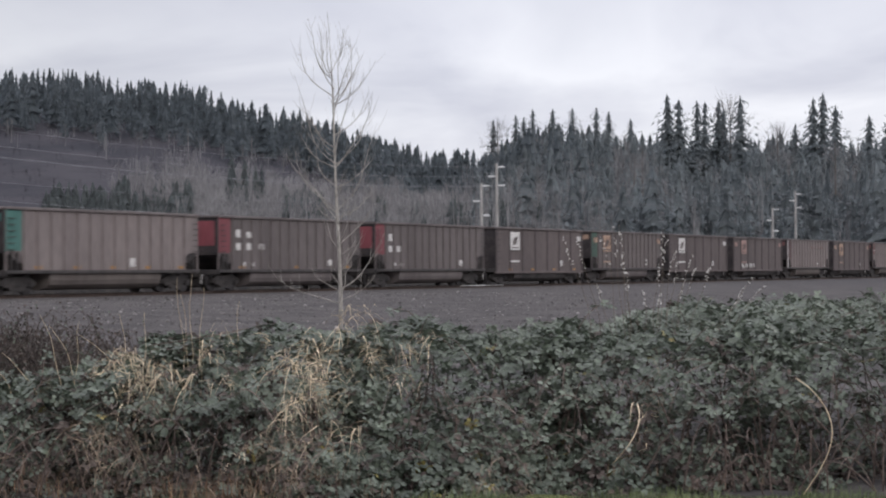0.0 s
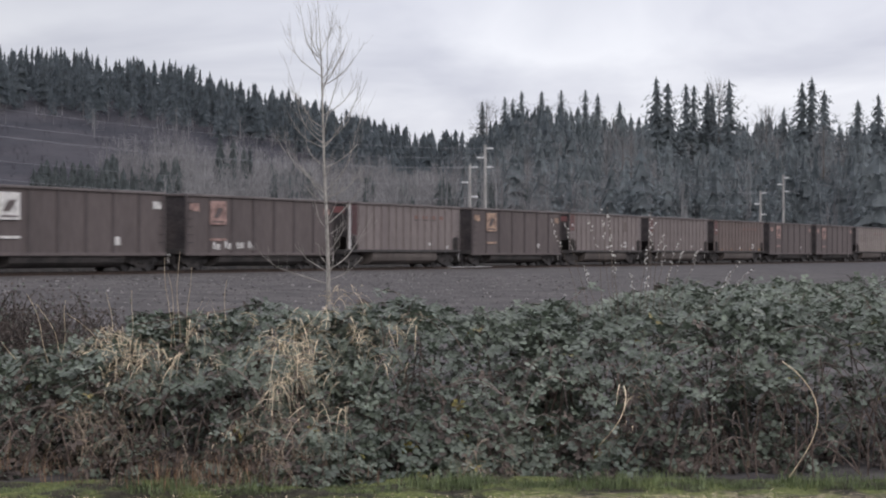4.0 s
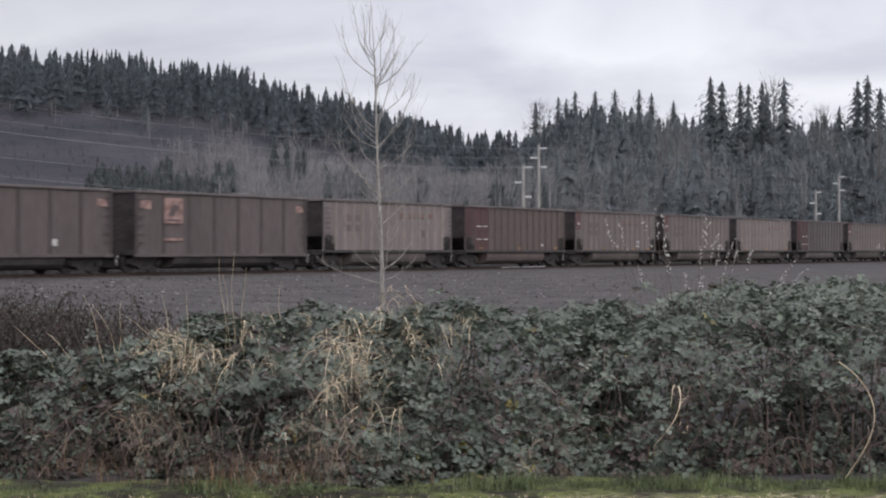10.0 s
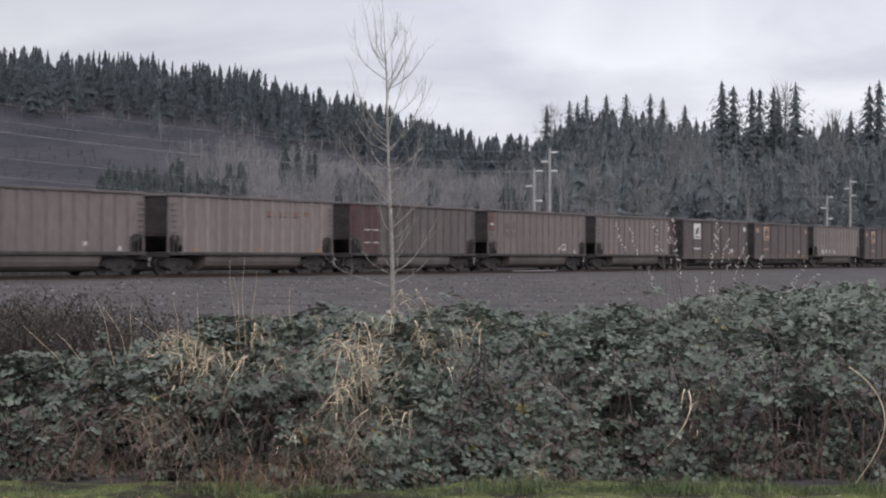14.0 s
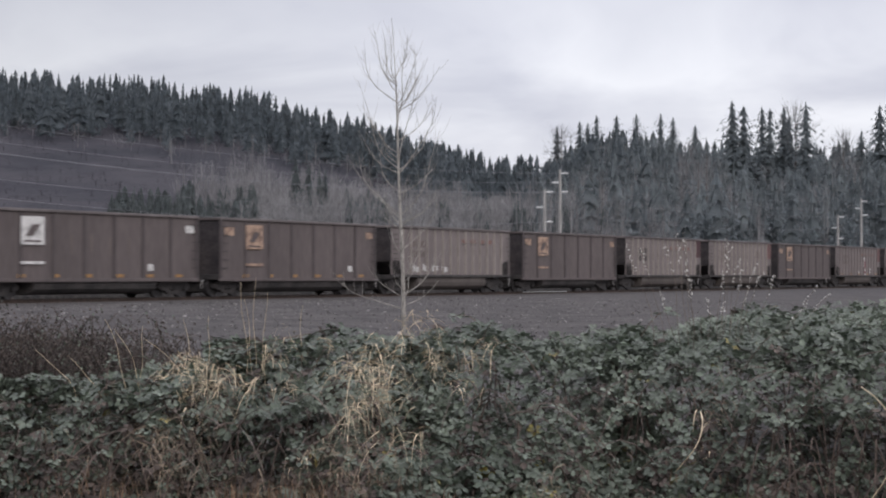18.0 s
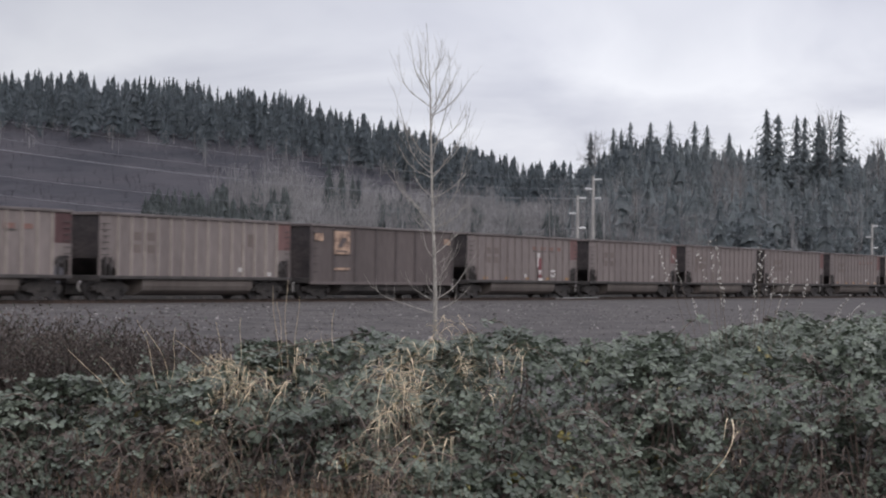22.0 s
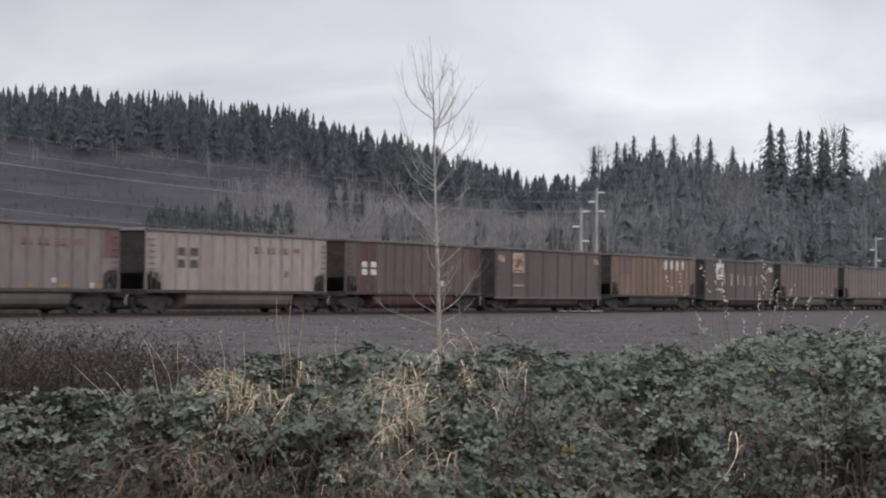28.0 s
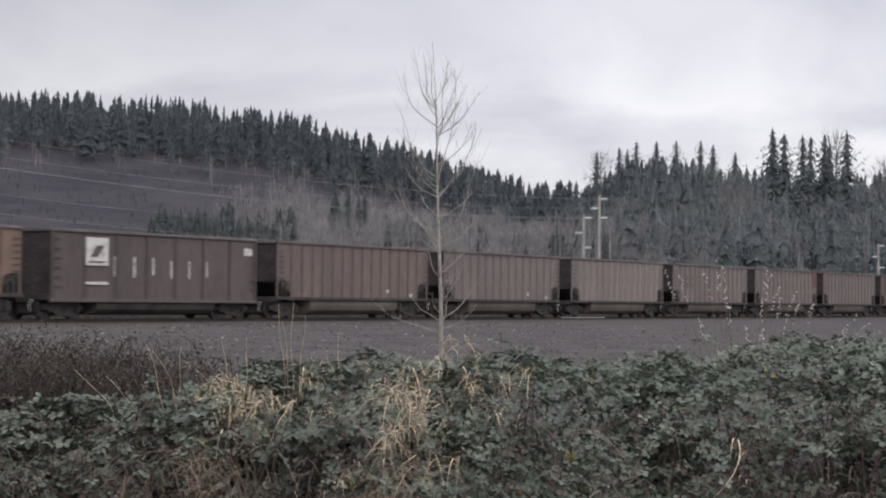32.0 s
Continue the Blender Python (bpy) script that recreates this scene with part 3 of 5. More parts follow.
    if start == M_RED:
        panel("leading_bay", -HALF + 0.08, -HALF + 0.86, TOP - 1.3, TOP - 0.14, start, label="faded red patch on the leading bay")
        panel("stencil", -HALF + 0.3, -HALF + 0.62, TOP - 0.98, TOP - 0.82, M_WHITE, 0.016)
    elif start:
        panel("leading_bay", -HALF + 0.02, -HALF + 1.06, low + (0.9 if start in (M_TEAL, M_GREEN, M_MAROON, M_CRIMSON) else 1.45) if not deep else low + 0.06, TOP - 0.12, start, label="painted leading bay")
    if red_bay:
        panel("second_bay", -HALF + 1.28, -HALF + 2.9, low + 0.06, TOP - 0.12, M_MAROON, label="maroon painted bay")
    if finish:
        panel("trailing_bay", HALF - 1.06, HALF - 0.02, low + 1.4, TOP - 0.12, finish, label="painted trailing bay")
    if end_top:
        me = car_mesh("end_band", end_top, lambda bm: box(bm, -0.006, 0.006, -1.3, 1.3, -0.9 if end_top == M_CRIMSON else 0, 0.36))
        share("end_band", me, car, pose(-HALF - 0.012, 0, TOP - 0.62), "pale painted band on the end sheet")
    if white_post:
        panel("corner_post", -HALF, -HALF + 0.22, low + 0.02, TOP - 0.1, M_WHITE, 0.06, "white corner post")
    if plate is not None:
        x0 = -HALF + 2.05
        p = panel("emblem_plate", x0, x0 + 1.45, TOP - 1.50, TOP - 0.30, plate, 0.085, "grubby painted emblem panel with plain dark shapes")
        share("emblem_shape", car_mesh("emblem_wedge", M_DEEP, lambda bm: prism(bm, [(0.26, 0.36), (0.74, 0.36), (1.20, 0.86), (0.70, 0.86)], "y", -0.004, 0.004)), p, pose(0, -0.011, 0))
        share("emblem_shape", car_mesh("emblem_bar", M_DEEP, lambda bm: box(bm, 0.2, 1.25, -0.004, 0.004, 0.11, 0.19)), p, pose(0, -0.011, 0))
        panel("stencil_band", x0, x0 + 1.45, TOP - 2.32, TOP - 2.20, plate, 0.085)
        if plate != M_WHITE:
            panel("number_tag", -HALF + 0.35, -HALF + 1.15, TOP - 0.85, TOP - 0.45, plate if plate != M_GREEN else M_LOGO, 0.012)
        panel("number_tag", HALF - 0.95, HALF - 0.3, TOP - 0.8, TOP - 0.45, plate if plate != M_GREEN else M_LOGO, 0.012)
    if "r" in letters:      # faded red lettering over dark bars
        for k in range(4):
            x = HALF - 6.2 + 1.06 * k
            panel("lettering", x, x + 0.62, TOP - 0.86, TOP - 0.64, M_LETTER, 0.014)
            if k < 3:
                panel("lettering", x, x + 0.66, TOP - 0.96, TOP - 0.88, M_BLACKBOX, 0.014)
    if "k" in letters:      # dark number boxes
        for k, (dx, dz) in enumerate(((0, 0), (0.95, 0), (0, 0.55), (0.95, 0.55))):
            panel("number_box", -HALF + 2.2 + dx, -HALF + 2.78 + dx, TOP - 1.72 + dz, TOP - 1.36 + dz, M_BLACKBOX if "k!" in letters else M_FADED, 0.014)
    if "w" in letters:      # white block lettering along the top
        for k in range(4):
            x = HALF - 5.6 + 1.02 * k
            panel("white_lettering", x, x + 0.42, TOP - 0.90, TOP - 0.30, M_WHITE, 0.014)
    if "g" in letters:      # pale scrawl low on the side
        for k in range(4):
            x = -HALF + 2.4 + 1.1 * k
            for dx, dz, w, h in ((0, 0.14 + 0.05 * (k % 2), 0.20, 0.36), (0.32, 0.10 + 0.04 * (k % 3), 0.30, 0.30)):
                panel("scrawl", x + dx, x + dx + w, low + dz + 0.1, low + dz + h + 0.1, M_WHITE, 0.014)
    if "s" in letters:      # tall red and white streak
        panel("paint_streak", HALF - 5.75, HALF - 5.45, low + 0.9, low + 1.75, M_WHITE, 0.1)
        panel("paint_streak", HALF - 5.6, HALF - 5.2, low + 0.1, low + 1.45, M_CRIMSON, 0.104)
        panel("paint_streak", HALF - 5.55, HALF - 5.25, low + 0.45, low + 0.7, M_WHITE, 0.108)
        panel("paint_streak", HALF - 5.6, HALF - 5.1, low + 0.05, low + 0.22, M_WHITE, 0.11)
    for k in range(reflectors):
        x = -HALF + 1.9 + (2 * HALF - 3.6) * k / max(1, reflectors - 1)
        panel("reflector", x, x + 0.5, low + 0.10, low + 0.24, M_ORANGE, 0.016)
    for x, z, w, h in stencils:
        panel("stencil", x, x + w, low + z, low + z + h, M_WHITE, 0.014)
    for x, z, w, h in patches:
        panel("dark_patch", x, x + w, low + z, low + z + h, M_FADED, 0.012)
    return car


SMALL = ((2.9, 0.30, 0.24, 0.20), (5.3, 0.10, 0.2, 0.2))
FRAME = ((-0.1, 0.22, 0.24, 0.2), (3.4, 0.62, 0.62, 0.09), (3.4, 0.28, 0.62, 0.09), (3.4, 0.28, 0.10, 0.42), (3.92, 0.28, 0.10, 0.42))
LOWER = ((-5.0, 0.22, 0.28, 0.2), (-4.2, 0.22, 0.3, 0.2), (3.6, 0.25, 0.4, 0.34))
UPPER = ((-5.6, 1.05, 0.42, 0.36), (-4.6, 1.05, 0.5, 0.36), (-5.6, 1.7, 0.42, 0.4), (-4.6, 1.7, 0.5, 0.3), (-3.4, 1.1, 0.42, 0.3))


def tan_car(**k):
    return coal_car("dusty tan ribbed steel coal car with black trucks", False, M_TAN, **k)


def pale_car(**k):
    return coal_car("pale dusty aluminium coal car with light ribs", False, M_TAN, rib_paint=M_RIB, **k)


def deep_car(plate, label="grimy brown deep-sided coal car with an emblem panel", **k):
    return coal_car(label, True, M_DEEP, rib_paint=M_DARK_RIB, ribs=8, plate=plate, **k)


def grey_car(start, **k):
    return coal_car("dark grey ribbed coal car with a painted leading bay", False, M_GREY, start=start, tub=M_GREY, **k)


TRAIN = [
    (-3, lambda: tan_car()),
    (-2, lambda: tan_car(reflectors=4)),
    (-1, lambda: coal_car("dusty tan coal car with a teal leading bay and yellow reflectors", False, M_TAN, start=M_TEAL, reflectors=5, stencils=((1.6, 0.2, 0.4, 0.4),), end_top=M_TEAL)),
    (0, lambda: grey_car(M_CRIMSON, stencils=UPPER + LOWER, reflectors=3, end_top=M_CRIMSON)),
    (1, lambda: grey_car(M_CRIMSON, stencils=UPPER[:3] + LOWER, end_top=M_CRIMSON)),
    (2, lambda: deep_car(M_WHITE, stencils=((3.2, 0.4, 0.4, 0.4),), reflectors=4)),
    (3, lambda: coal_car("dark ribbed coal car with a green leading bay and emblem panel", False, M_GREY, start=M_GREEN, plate=M_LOGO, end_top=M_LOGO, ribs=15, stencils=FRAME[1:], tub=M_GREY)),
    (4, lambda: deep_car(M_WHITE, stencils=((3.2, 0.4, 0.4, 0.4),))),
    (5, lambda: deep_car(M_SALMON, "grimy brown deep-sided coal car with pale scrawl along its foot", letters="g")),
    (6, lambda: coal_car("dusty tan coal car with a white corner post and red bay", False, M_TAN, start=M_MAROON, white_post=True, letters="r", stencils=SMALL, end_top=M_RED)),
    (7, lambda: deep_car(M_LOGO, stencils=((3.2, 0.4, 0.3, 0.3),))),
    (8, lambda: tan_car(start=M_RED, stencils=FRAME + SMALL, patches=((3.4, 1.5, 0.7, 0.75),), end_top=M_RED)),
    (9, lambda: tan_car(start=M_RED, stencils=SMALL)),
    (10, lambda: coal_car("dusty brown ribbed coal car with faded red lettering", False, M_BROWN, start=M_RED, letters="r", reflectors=5, stencils=FRAME)),
    (11, lambda: deep_car(M_SALMON, stencils=((3.2, 0.4, 0.3, 0.3),))),
    (12, lambda: deep_car(M_SALMON)),
    (13, lambda: pale_car(letters="rk", patches=((3.5, 0.8, 0.4, 0.4),))),
    (14, lambda: coal_car("maroon and brown ribbed coal car with white stencils", False, M_OXIDE, start=M_MAROON, red_bay=True, stencils=((-5.7, 1.5, 0.6, 0.06), (-4.8, 1.5, 0.6, 0.06), (-5.7, 0.7, 0.6, 0.06), (-4.8, 0.7, 0.6, 0.06), (3.5, 0.3, 0.3, 0.16)), reflectors=3, tub=M_OXIDE)),
    (15, lambda: tan_car(start=M_RED, letters="rk", reflectors=5, stencils=FRAME)),
    (16, lambda: tan_car(start=M_RED, letters="k", stencils=SMALL)),
    (17, lambda: pale_car(letters="r", reflectors=3)),
    (18, lambda: coal_car("dark brown ribbed coal car with a maroon bay", False, M_GREY, start=M_MAROON, red_bay=True, tub=M_GREY, stencils=((-5.7, 1.3, 0.6, 0.06), (-4.8, 1.3, 0.6, 0.06), (-5.7, 0.6, 0.6, 0.06), (-4.8, 0.6, 0.6, 0.06)))),
    (19, lambda: tan_car(start=M_RED, letters="k", stencils=SMALL + FRAME[1:])),
    (20, lambda: tan_car(finish=M_MAROON, patches=((3.2, 1.4, 0.7, 0.75),), stencils=FRAME, reflectors=1)),
    (21, lambda: deep_car(M_WHITE, reflectors=6, stencils=((3.4, 0.4, 0.4, 0.3),), patches=((-3.2, 1.1, 0.12, 0.9), (-1.9, 1.1, 0.12, 0.9), (-0.6, 1.2, 0.12, 0.8), (0.7, 1.1, 0.12, 0.8), (2.0, 1.1, 0.12, 0.8)))),
    (22, lambda: deep_car(M_LOGO, reflectors=6, stencils=((4.4, 0.4, 0.4, 0.3),))),
    (23, lambda: pale_car(letters="rkg")),
    (24, lambda: deep_car(M_LOGO, stencils=((1.0, 0.1, 0.2, 0.1), (3.0, 0.1, 0.2, 0.1)))),
    (25, lambda: pale_car(letters="rk!", finish=M_MAROON)),
    (26, lambda: pale_car(letters="k", finish=M_RED, stencils=SMALL, patches=((3.6, 1.5, 0.6, 0.6),))),
    (27, lambda: deep_car(M_LOGO)),
    (28, lambda: coal_car("dusty tan coal car with a red and white paint streak", False, M_TAN, letters="rsk", finish=M_RED, reflectors=5, stencils=FRAME)),
    (29, lambda: tan_car(finish=M_RED, letters="k", stencils=SMALL)),
    (30, lambda: tan_car(letters="k", stencils=SMALL, patches=((-5.4, 0.8, 0.6, 1.3), (-4.4, 0.8, 0.6, 1.3)))),
    (31, lambda: tan_car(finish=M_RED, letters="k", stencils=SMALL)),
    (32, lambda: tan_car(finish=M_RED, letters="rk", reflectors=6, stencils=SMALL)),
    (33, lambda: coal_car("clean pale coal car with red lettering", False, M_LIGHT, letters="rk!", patches=((3.5, 0.7, 0.3, 0.3),))),
    (34, lambda: coal_car("maroon and brown ribbed coal car with white stencils", False, M_OXIDE, red_bay=True, finish=M_MAROON, tub=M_MAROON, stencils=((-5.6, 0.95, 0.66, 0.3), (-4.75, 0.95, 0.66, 0.3), (-5.6, 1.35, 0.66, 0.3), (-4.75, 1.35, 0.66, 0.3), (2.6, 0.4, 0.3, 0.3)))),
    (35, lambda: deep_car(M_LOGO, stencils=((1.0, 0.1, 0.2, 0.1),))),
    (36, lambda: coal_car("rust-brown coal car with white block lettering", False, M_RUST, letters="w", tub=M_SOOT, reflectors=3, patches=((-5.8, 1.5, 0.7, 1.1), (-4.9, 1.5, 0.7, 1.1)))),
    (37, lambda: deep_car(M_WHITE, stencils=((-3.2, 1.0, 0.12, 0.9), (-1.9, 1.0, 0.12, 0.9), (-0.6, 1.1, 0.12, 0.8), (0.7, 1.0, 0.10, 0.8), (2.0, 1.0, 0.10, 0.8), (3.3, 1.1, 0.10, 0.7)))),
    (38, lambda: coal_car("dusty brown ribbed coal car with black trucks", False, M_BROWN, stencils=SMALL, reflectors=1)),
    (39, lambda: tan_car(stencils=SMALL)),
    (40, lambda: pale_car()),
    (41, lambda: tan_car(letters="k")),
    (42, lambda: tan_car(finish=M_RED)),
    (43, lambda: tan_car()),
    (44, lambda: coal_car("dusty brown ribbed coal car with black trucks", False, M_BROWN)),
    (45, lambda: pale_car()),
    (46, lambda: tan_car()),
    (47, lambda: tan_car(start=M_RED)),
    (48, lambda: grey_car(M_MAROON)),
    (49, lambda: tan_car()),
    (50, lambda: tan_car()),
]
CARS = [(j, build()) for j, build in TRAIN]


def travel(t):
    """Metres that the train has gone at t seconds; it slows a little."""
    return 0.034 + 20.787 * t - 0.03567 * t * t - 0.000341 * t ** 3


def car_pose(j, t):
    return track_pose(78.12 + CAR * (j + 0.5) - travel(t), TRACK_Q, RAIL_Z + LIFT)


# ---- utility poles and wires ----


def utility_pole(az, dist, top, arms, label):
    """Wooden pole with post insulators on alternate sides; returns where its wires hang."""
    base = place(az, dist)
    p = thing("utility_pole", label, "utility pole", pose(*base), group="utility poles along the railway")
    h = top - base[2]
    v, f = tubes([[((0, 0, -0.3), 0.19), ((0, 0, h * 0.5), 0.16), ((0, 0, h), 0.12)]], 10)
    tri_object("pole", v, f, M_POLE, p, True)
    ends = []
    for down, side in arms:
        bm = bmesh.new()
        box(bm, min(0.1 * side, 0.75 * side), max(0.1 * side, 0.75 * side), -0.06, 0.06, -0.06, 0.06, 0.02)
        for k in range(4):
            x = side * (0.25 + 0.13 * k)
            disc(bm, (x, 0, 0), "x", 0.10, 0.025, 8)
        part("insulator", bm, M_INSUL, p, "pale post insulator").matrix_basis = pose(0, 0, h - down)
        ends.append(Vector((base[0] + 0.75 * side, base[1], top - down)))
    return ends


def wire(a, b, sag):
    pts = [(tuple(a.lerp(b, u) - Vector((0, 0, 4 * sag * u * (1 - u)))), 0.0105) for u in np.linspace(0, 1, 25)]
    v, f = tubes([pts], 4)
    tagged(tri_object("power_line", v, f, M_WIRE), "thin grey overhead power line between poles", "power line", group="power lines")


TALL = ((0.35, 1), (1.2, -1), (2.05, 1))
SHORT = ((0.25, 1), (1.6, -1), (2.9, 1))
for (azf, df, tf), (azh, dh, th), arms, label in (
        ((2.71, 170.5, 11.28), (11.72, 238.0, 11.2), TALL, "tall weathered wooden utility pole with post insulators"),
        ((2.24, 167.8, 9.34), (11.04, 233.8, 9.07), SHORT, "shorter pale utility pole with post insulators")):
    f3, h3 = place(azf, df), place(azh, dh)
    back, on = 2 * f3 - h3, 2 * h3 - f3
    spans = []
    for p3, top in ((back, tf), (f3, tf), (h3, th), (on, th - 0.2)):
        spans.append(utility_pole(math.degrees(math.atan2(p3[0], p3[1])), math.hypot(p3[0], p3[1]), top, arms, label))
    for a3, b3 in zip(spans, spans[1:]):
        for p, q in zip(a3, b3):
            wire(p, q, 0.9)

# ---- woods on the hills ----
rng = np.random.default_rng(7)


def fir(count, seed, slim, taper=0.7, whorls=9, length=0.072, width=0.031, ragged=0.35, tiers=6, core=0.42):
    """A unit-high conifer: many small drooping sprays in whorls round a thin stem, with gaps between."""
    r = np.random.default_rng(seed)
    vs, fs = [], []
    lop = r.uniform(0, 6.28)
    for k in range(count):
        u = 1 - (1 - r.random()) ** (1 / (1.0 + 0.35 * taper))
        step = u * whorls
        tier = 1 - 0.55 * (step % 1) ** 0.8
        arm = 1 + ragged * math.sin(int(step) * 12.9 + 3 * lop) * 0.6
        a = r.random() * 6.28
        rad = slim * (1 - u) ** taper * tier * arm * (1 + ragged * 0.6 * math.cos(a - lop - int(step) * 2.1)) + 0.004
        z = 0.12 + 0.86 * u
        out = rad * (0.30 + 0.72 * r.random() ** 0.8)
        d, side = np.array([math.cos(a), math.sin(a), 0]), np.array([-math.sin(a), math.cos(a), 0])
        ln = length * r.uniform(0.6, 1.3) * (0.42 + 0.58 * (1 - u))
        w = width * r.uniform(0.6, 1.3) * (0.42 + 0.58 * (1 - u))
        tilt = r.uniform(-0.5, 0.5) * w
        p = d * max(0.0, out - 0.4 * ln) + np.array([0, 0, z])
        b = len(vs)
        vs += [p - side * w + (0, 0, tilt), p + side * w - (0, 0, tilt), d * (out + 0.35 * ln) + side * r.normal(0, 0.3) * ln + np.array([0, 0, z - ln * r.uniform(0.25, 0.95)])]
        fs.append((b, b + 1, b + 2))
    # jagged whorls close round the stem, and the stem itself
    for k in range(tiers):
        u = (k + 0.15) / tiers
        z = 0.12 + 0.86 * u
        rad = core * slim * (1 - u) ** taper * (0.75 + 0.5 * r.random()) + 0.006
        b, turn = len(vs), r.random() * 6
        vs.append(np.array([0, 0, min(0.97, z + 1.15 / tiers)]))
        for i in range(8):
            a, m = turn + 0.785 * i, rad * (r.uniform(0.85, 1.3) if i % 2 == 0 else r.uniform(0.35, 0.7))
            vs.append(np.array([m * math.cos(a), m * math.sin(a), z - (0.04 * r.random() if i % 2 == 0 else -0.012)]))
        fs += [(b, b + 1 + i, b + 1 + (i + 1) % 8) for i in range(8)]
    b = len(vs)
    vs += [np.array(p) for p in ((0.007, 0, 0), (-0.005, 0.006, 0), (-0.005, -0.006, 0), (0, 0, 0.6))]
    fs += [(b, b + 1, b + 3), (b + 1, b + 2, b + 3), (b + 2, b, b + 3)]
    return np.array(vs), np.array(fs)


def bare(twigs, seed, spread=0.2, thin=0.0035):
    """A unit-high leafless tree: a stem and many fine rising twigs."""
    r = np.random.default_rng(seed)
    vs, fs = [], []

    def spike(p, d, w):
        side = np.cross(d, r.normal(size=3))
        side = side / (np.linalg.norm(side) + 1e-9) * w
        b = len(vs)
        vs.extend([p - side, p + side, p + d])
        fs.append((b, b + 1, b + 2))
    for a in range(3):
        spike(np.zeros(3) + 0.004 * r.normal(size=3), np.array([0.02 * r.normal(), 0.02 * r.normal(), 0.95]), 0.010)
    for k in range(twigs):
        u = 0.22 + 0.68 * r.random()
        a = r.random() * 6.28
        reach = spread * math.sin(math.pi * (0.12 + 0.8 * u)) * r.random()
        p = np.array([reach * 0.8 * math.cos(a), reach * 0.8 * math.sin(a), u])
        d = np.array([0.55 * reach * math.cos(a + 0.8 * r.normal()), 0.55 * reach * math.sin(a + 0.8 * r.normal()), 0.05 + 0.09 * r.random()]) * (0.5 + 0.8 * r.random())
        spike(p, d, thin * (0.7 + 0.8 * r.random()))
    return np.array(vs), np.array(fs)


def plant(protos, spots, heights, widths):
    """Trees of a wood, as arrays."""
    out = []
    pick = rng.integers(0, len(protos), len(spots))
    for k, (pv, pf) in enumerate(protos):
        ms = []
        for (x, y, z), h, w in zip(spots[pick == k], heights[pick == k], widths[pick == k]):
            a = rng.random() * 6.28
            c, s = math.cos(a) * h * w, math.sin(a) * h * w
            lean = rng.normal(0, 0.015, 2) * h
            ms.append(((c, -s, lean[0], x), (s, c, lean[1], y), (0, 0, h, z - 0.2)))
        if ms:
            out.append(scatter(pv, pf, ms))
    return stack(out)


def spots(count, az0, az1, r0, r1, keep=None):
    az, r = rng.uniform(az0, az1, count), np.sqrt(rng.uniform(r0 * r0, r1 * r1, count))
    if keep is not None:
        ok = keep(az, r)
        az, r = az[ok], r[ok]
    x, y = r * np.sin(np.radians(az)), r * np.cos(np.radians(az))
    return np.stack([x, y, land(x, y)], 1)


FIRS = [fir(105, s, sl, tp) for s, sl, tp in ((1, 0.31, 0.7), (2, 0.38, 0.62), (3, 0.25, 0.85), (4, 0.41, 0.6), (5, 0.34, 0.75), (6, 0.27, 0.8), (7, 0.36, 0.66))]
NEAR_FIRS = [fir(112, s, sl, tp) for s, sl, tp in ((21, 0.31, 0.7), (22, 0.38, 0.62), (23, 0.25, 0.85), (24, 0.41, 0.6), (25, 0.34, 0.75), (26, 0.27, 0.8))]
BARES = [bare(150, s, sp, 0.0019) for s, sp in ((11, 0.22), (12, 0.28), (13, 0.19), (14, 0.25))]


def wood(name, protos, sp, h0, h1, w0, w1, material, label, category):
    n = len(sp)
    v, f = plant(protos, sp, h0 + (h1 - h0) * rng.random(n) ** 1.3, rng.uniform(w0, w1, n))
    tagged(tri_object(name, v, f, material), label, category, kind="stuff")


def cut_edge(az):
    """Where the standing timber of the left hill begins."""
    return np.interp(az, [-30, -13, -10.5, -8.9, -6.3, -3.6, -2, 0, 3], [824, 819, 822, 801, 815, 835, 740, 620, 560])


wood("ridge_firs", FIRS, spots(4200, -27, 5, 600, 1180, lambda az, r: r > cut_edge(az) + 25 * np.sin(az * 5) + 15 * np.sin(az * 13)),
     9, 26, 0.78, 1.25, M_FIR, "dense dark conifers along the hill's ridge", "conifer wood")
wood("hillside_firs", NEAR_FIRS, spots(3100, 2.0, 27, 385, 830), 10, 24, 0.75, 1.25, M_FIR_HAZED, "dark conifers covering the hillside", "conifer wood")
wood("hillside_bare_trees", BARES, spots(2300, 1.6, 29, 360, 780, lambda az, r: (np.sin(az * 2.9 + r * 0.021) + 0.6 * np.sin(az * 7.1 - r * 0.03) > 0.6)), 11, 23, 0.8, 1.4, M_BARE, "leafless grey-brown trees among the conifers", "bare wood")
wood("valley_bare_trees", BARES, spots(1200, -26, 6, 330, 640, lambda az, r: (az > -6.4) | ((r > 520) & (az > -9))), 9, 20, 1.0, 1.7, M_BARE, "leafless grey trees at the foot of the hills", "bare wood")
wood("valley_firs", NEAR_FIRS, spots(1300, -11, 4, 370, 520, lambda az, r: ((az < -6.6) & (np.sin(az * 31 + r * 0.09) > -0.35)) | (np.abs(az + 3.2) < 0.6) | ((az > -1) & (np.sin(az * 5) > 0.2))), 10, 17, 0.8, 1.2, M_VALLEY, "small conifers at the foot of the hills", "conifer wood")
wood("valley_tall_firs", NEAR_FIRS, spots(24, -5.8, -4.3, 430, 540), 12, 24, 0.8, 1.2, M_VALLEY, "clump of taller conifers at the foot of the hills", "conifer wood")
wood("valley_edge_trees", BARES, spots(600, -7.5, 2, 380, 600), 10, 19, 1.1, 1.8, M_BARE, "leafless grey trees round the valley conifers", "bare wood")
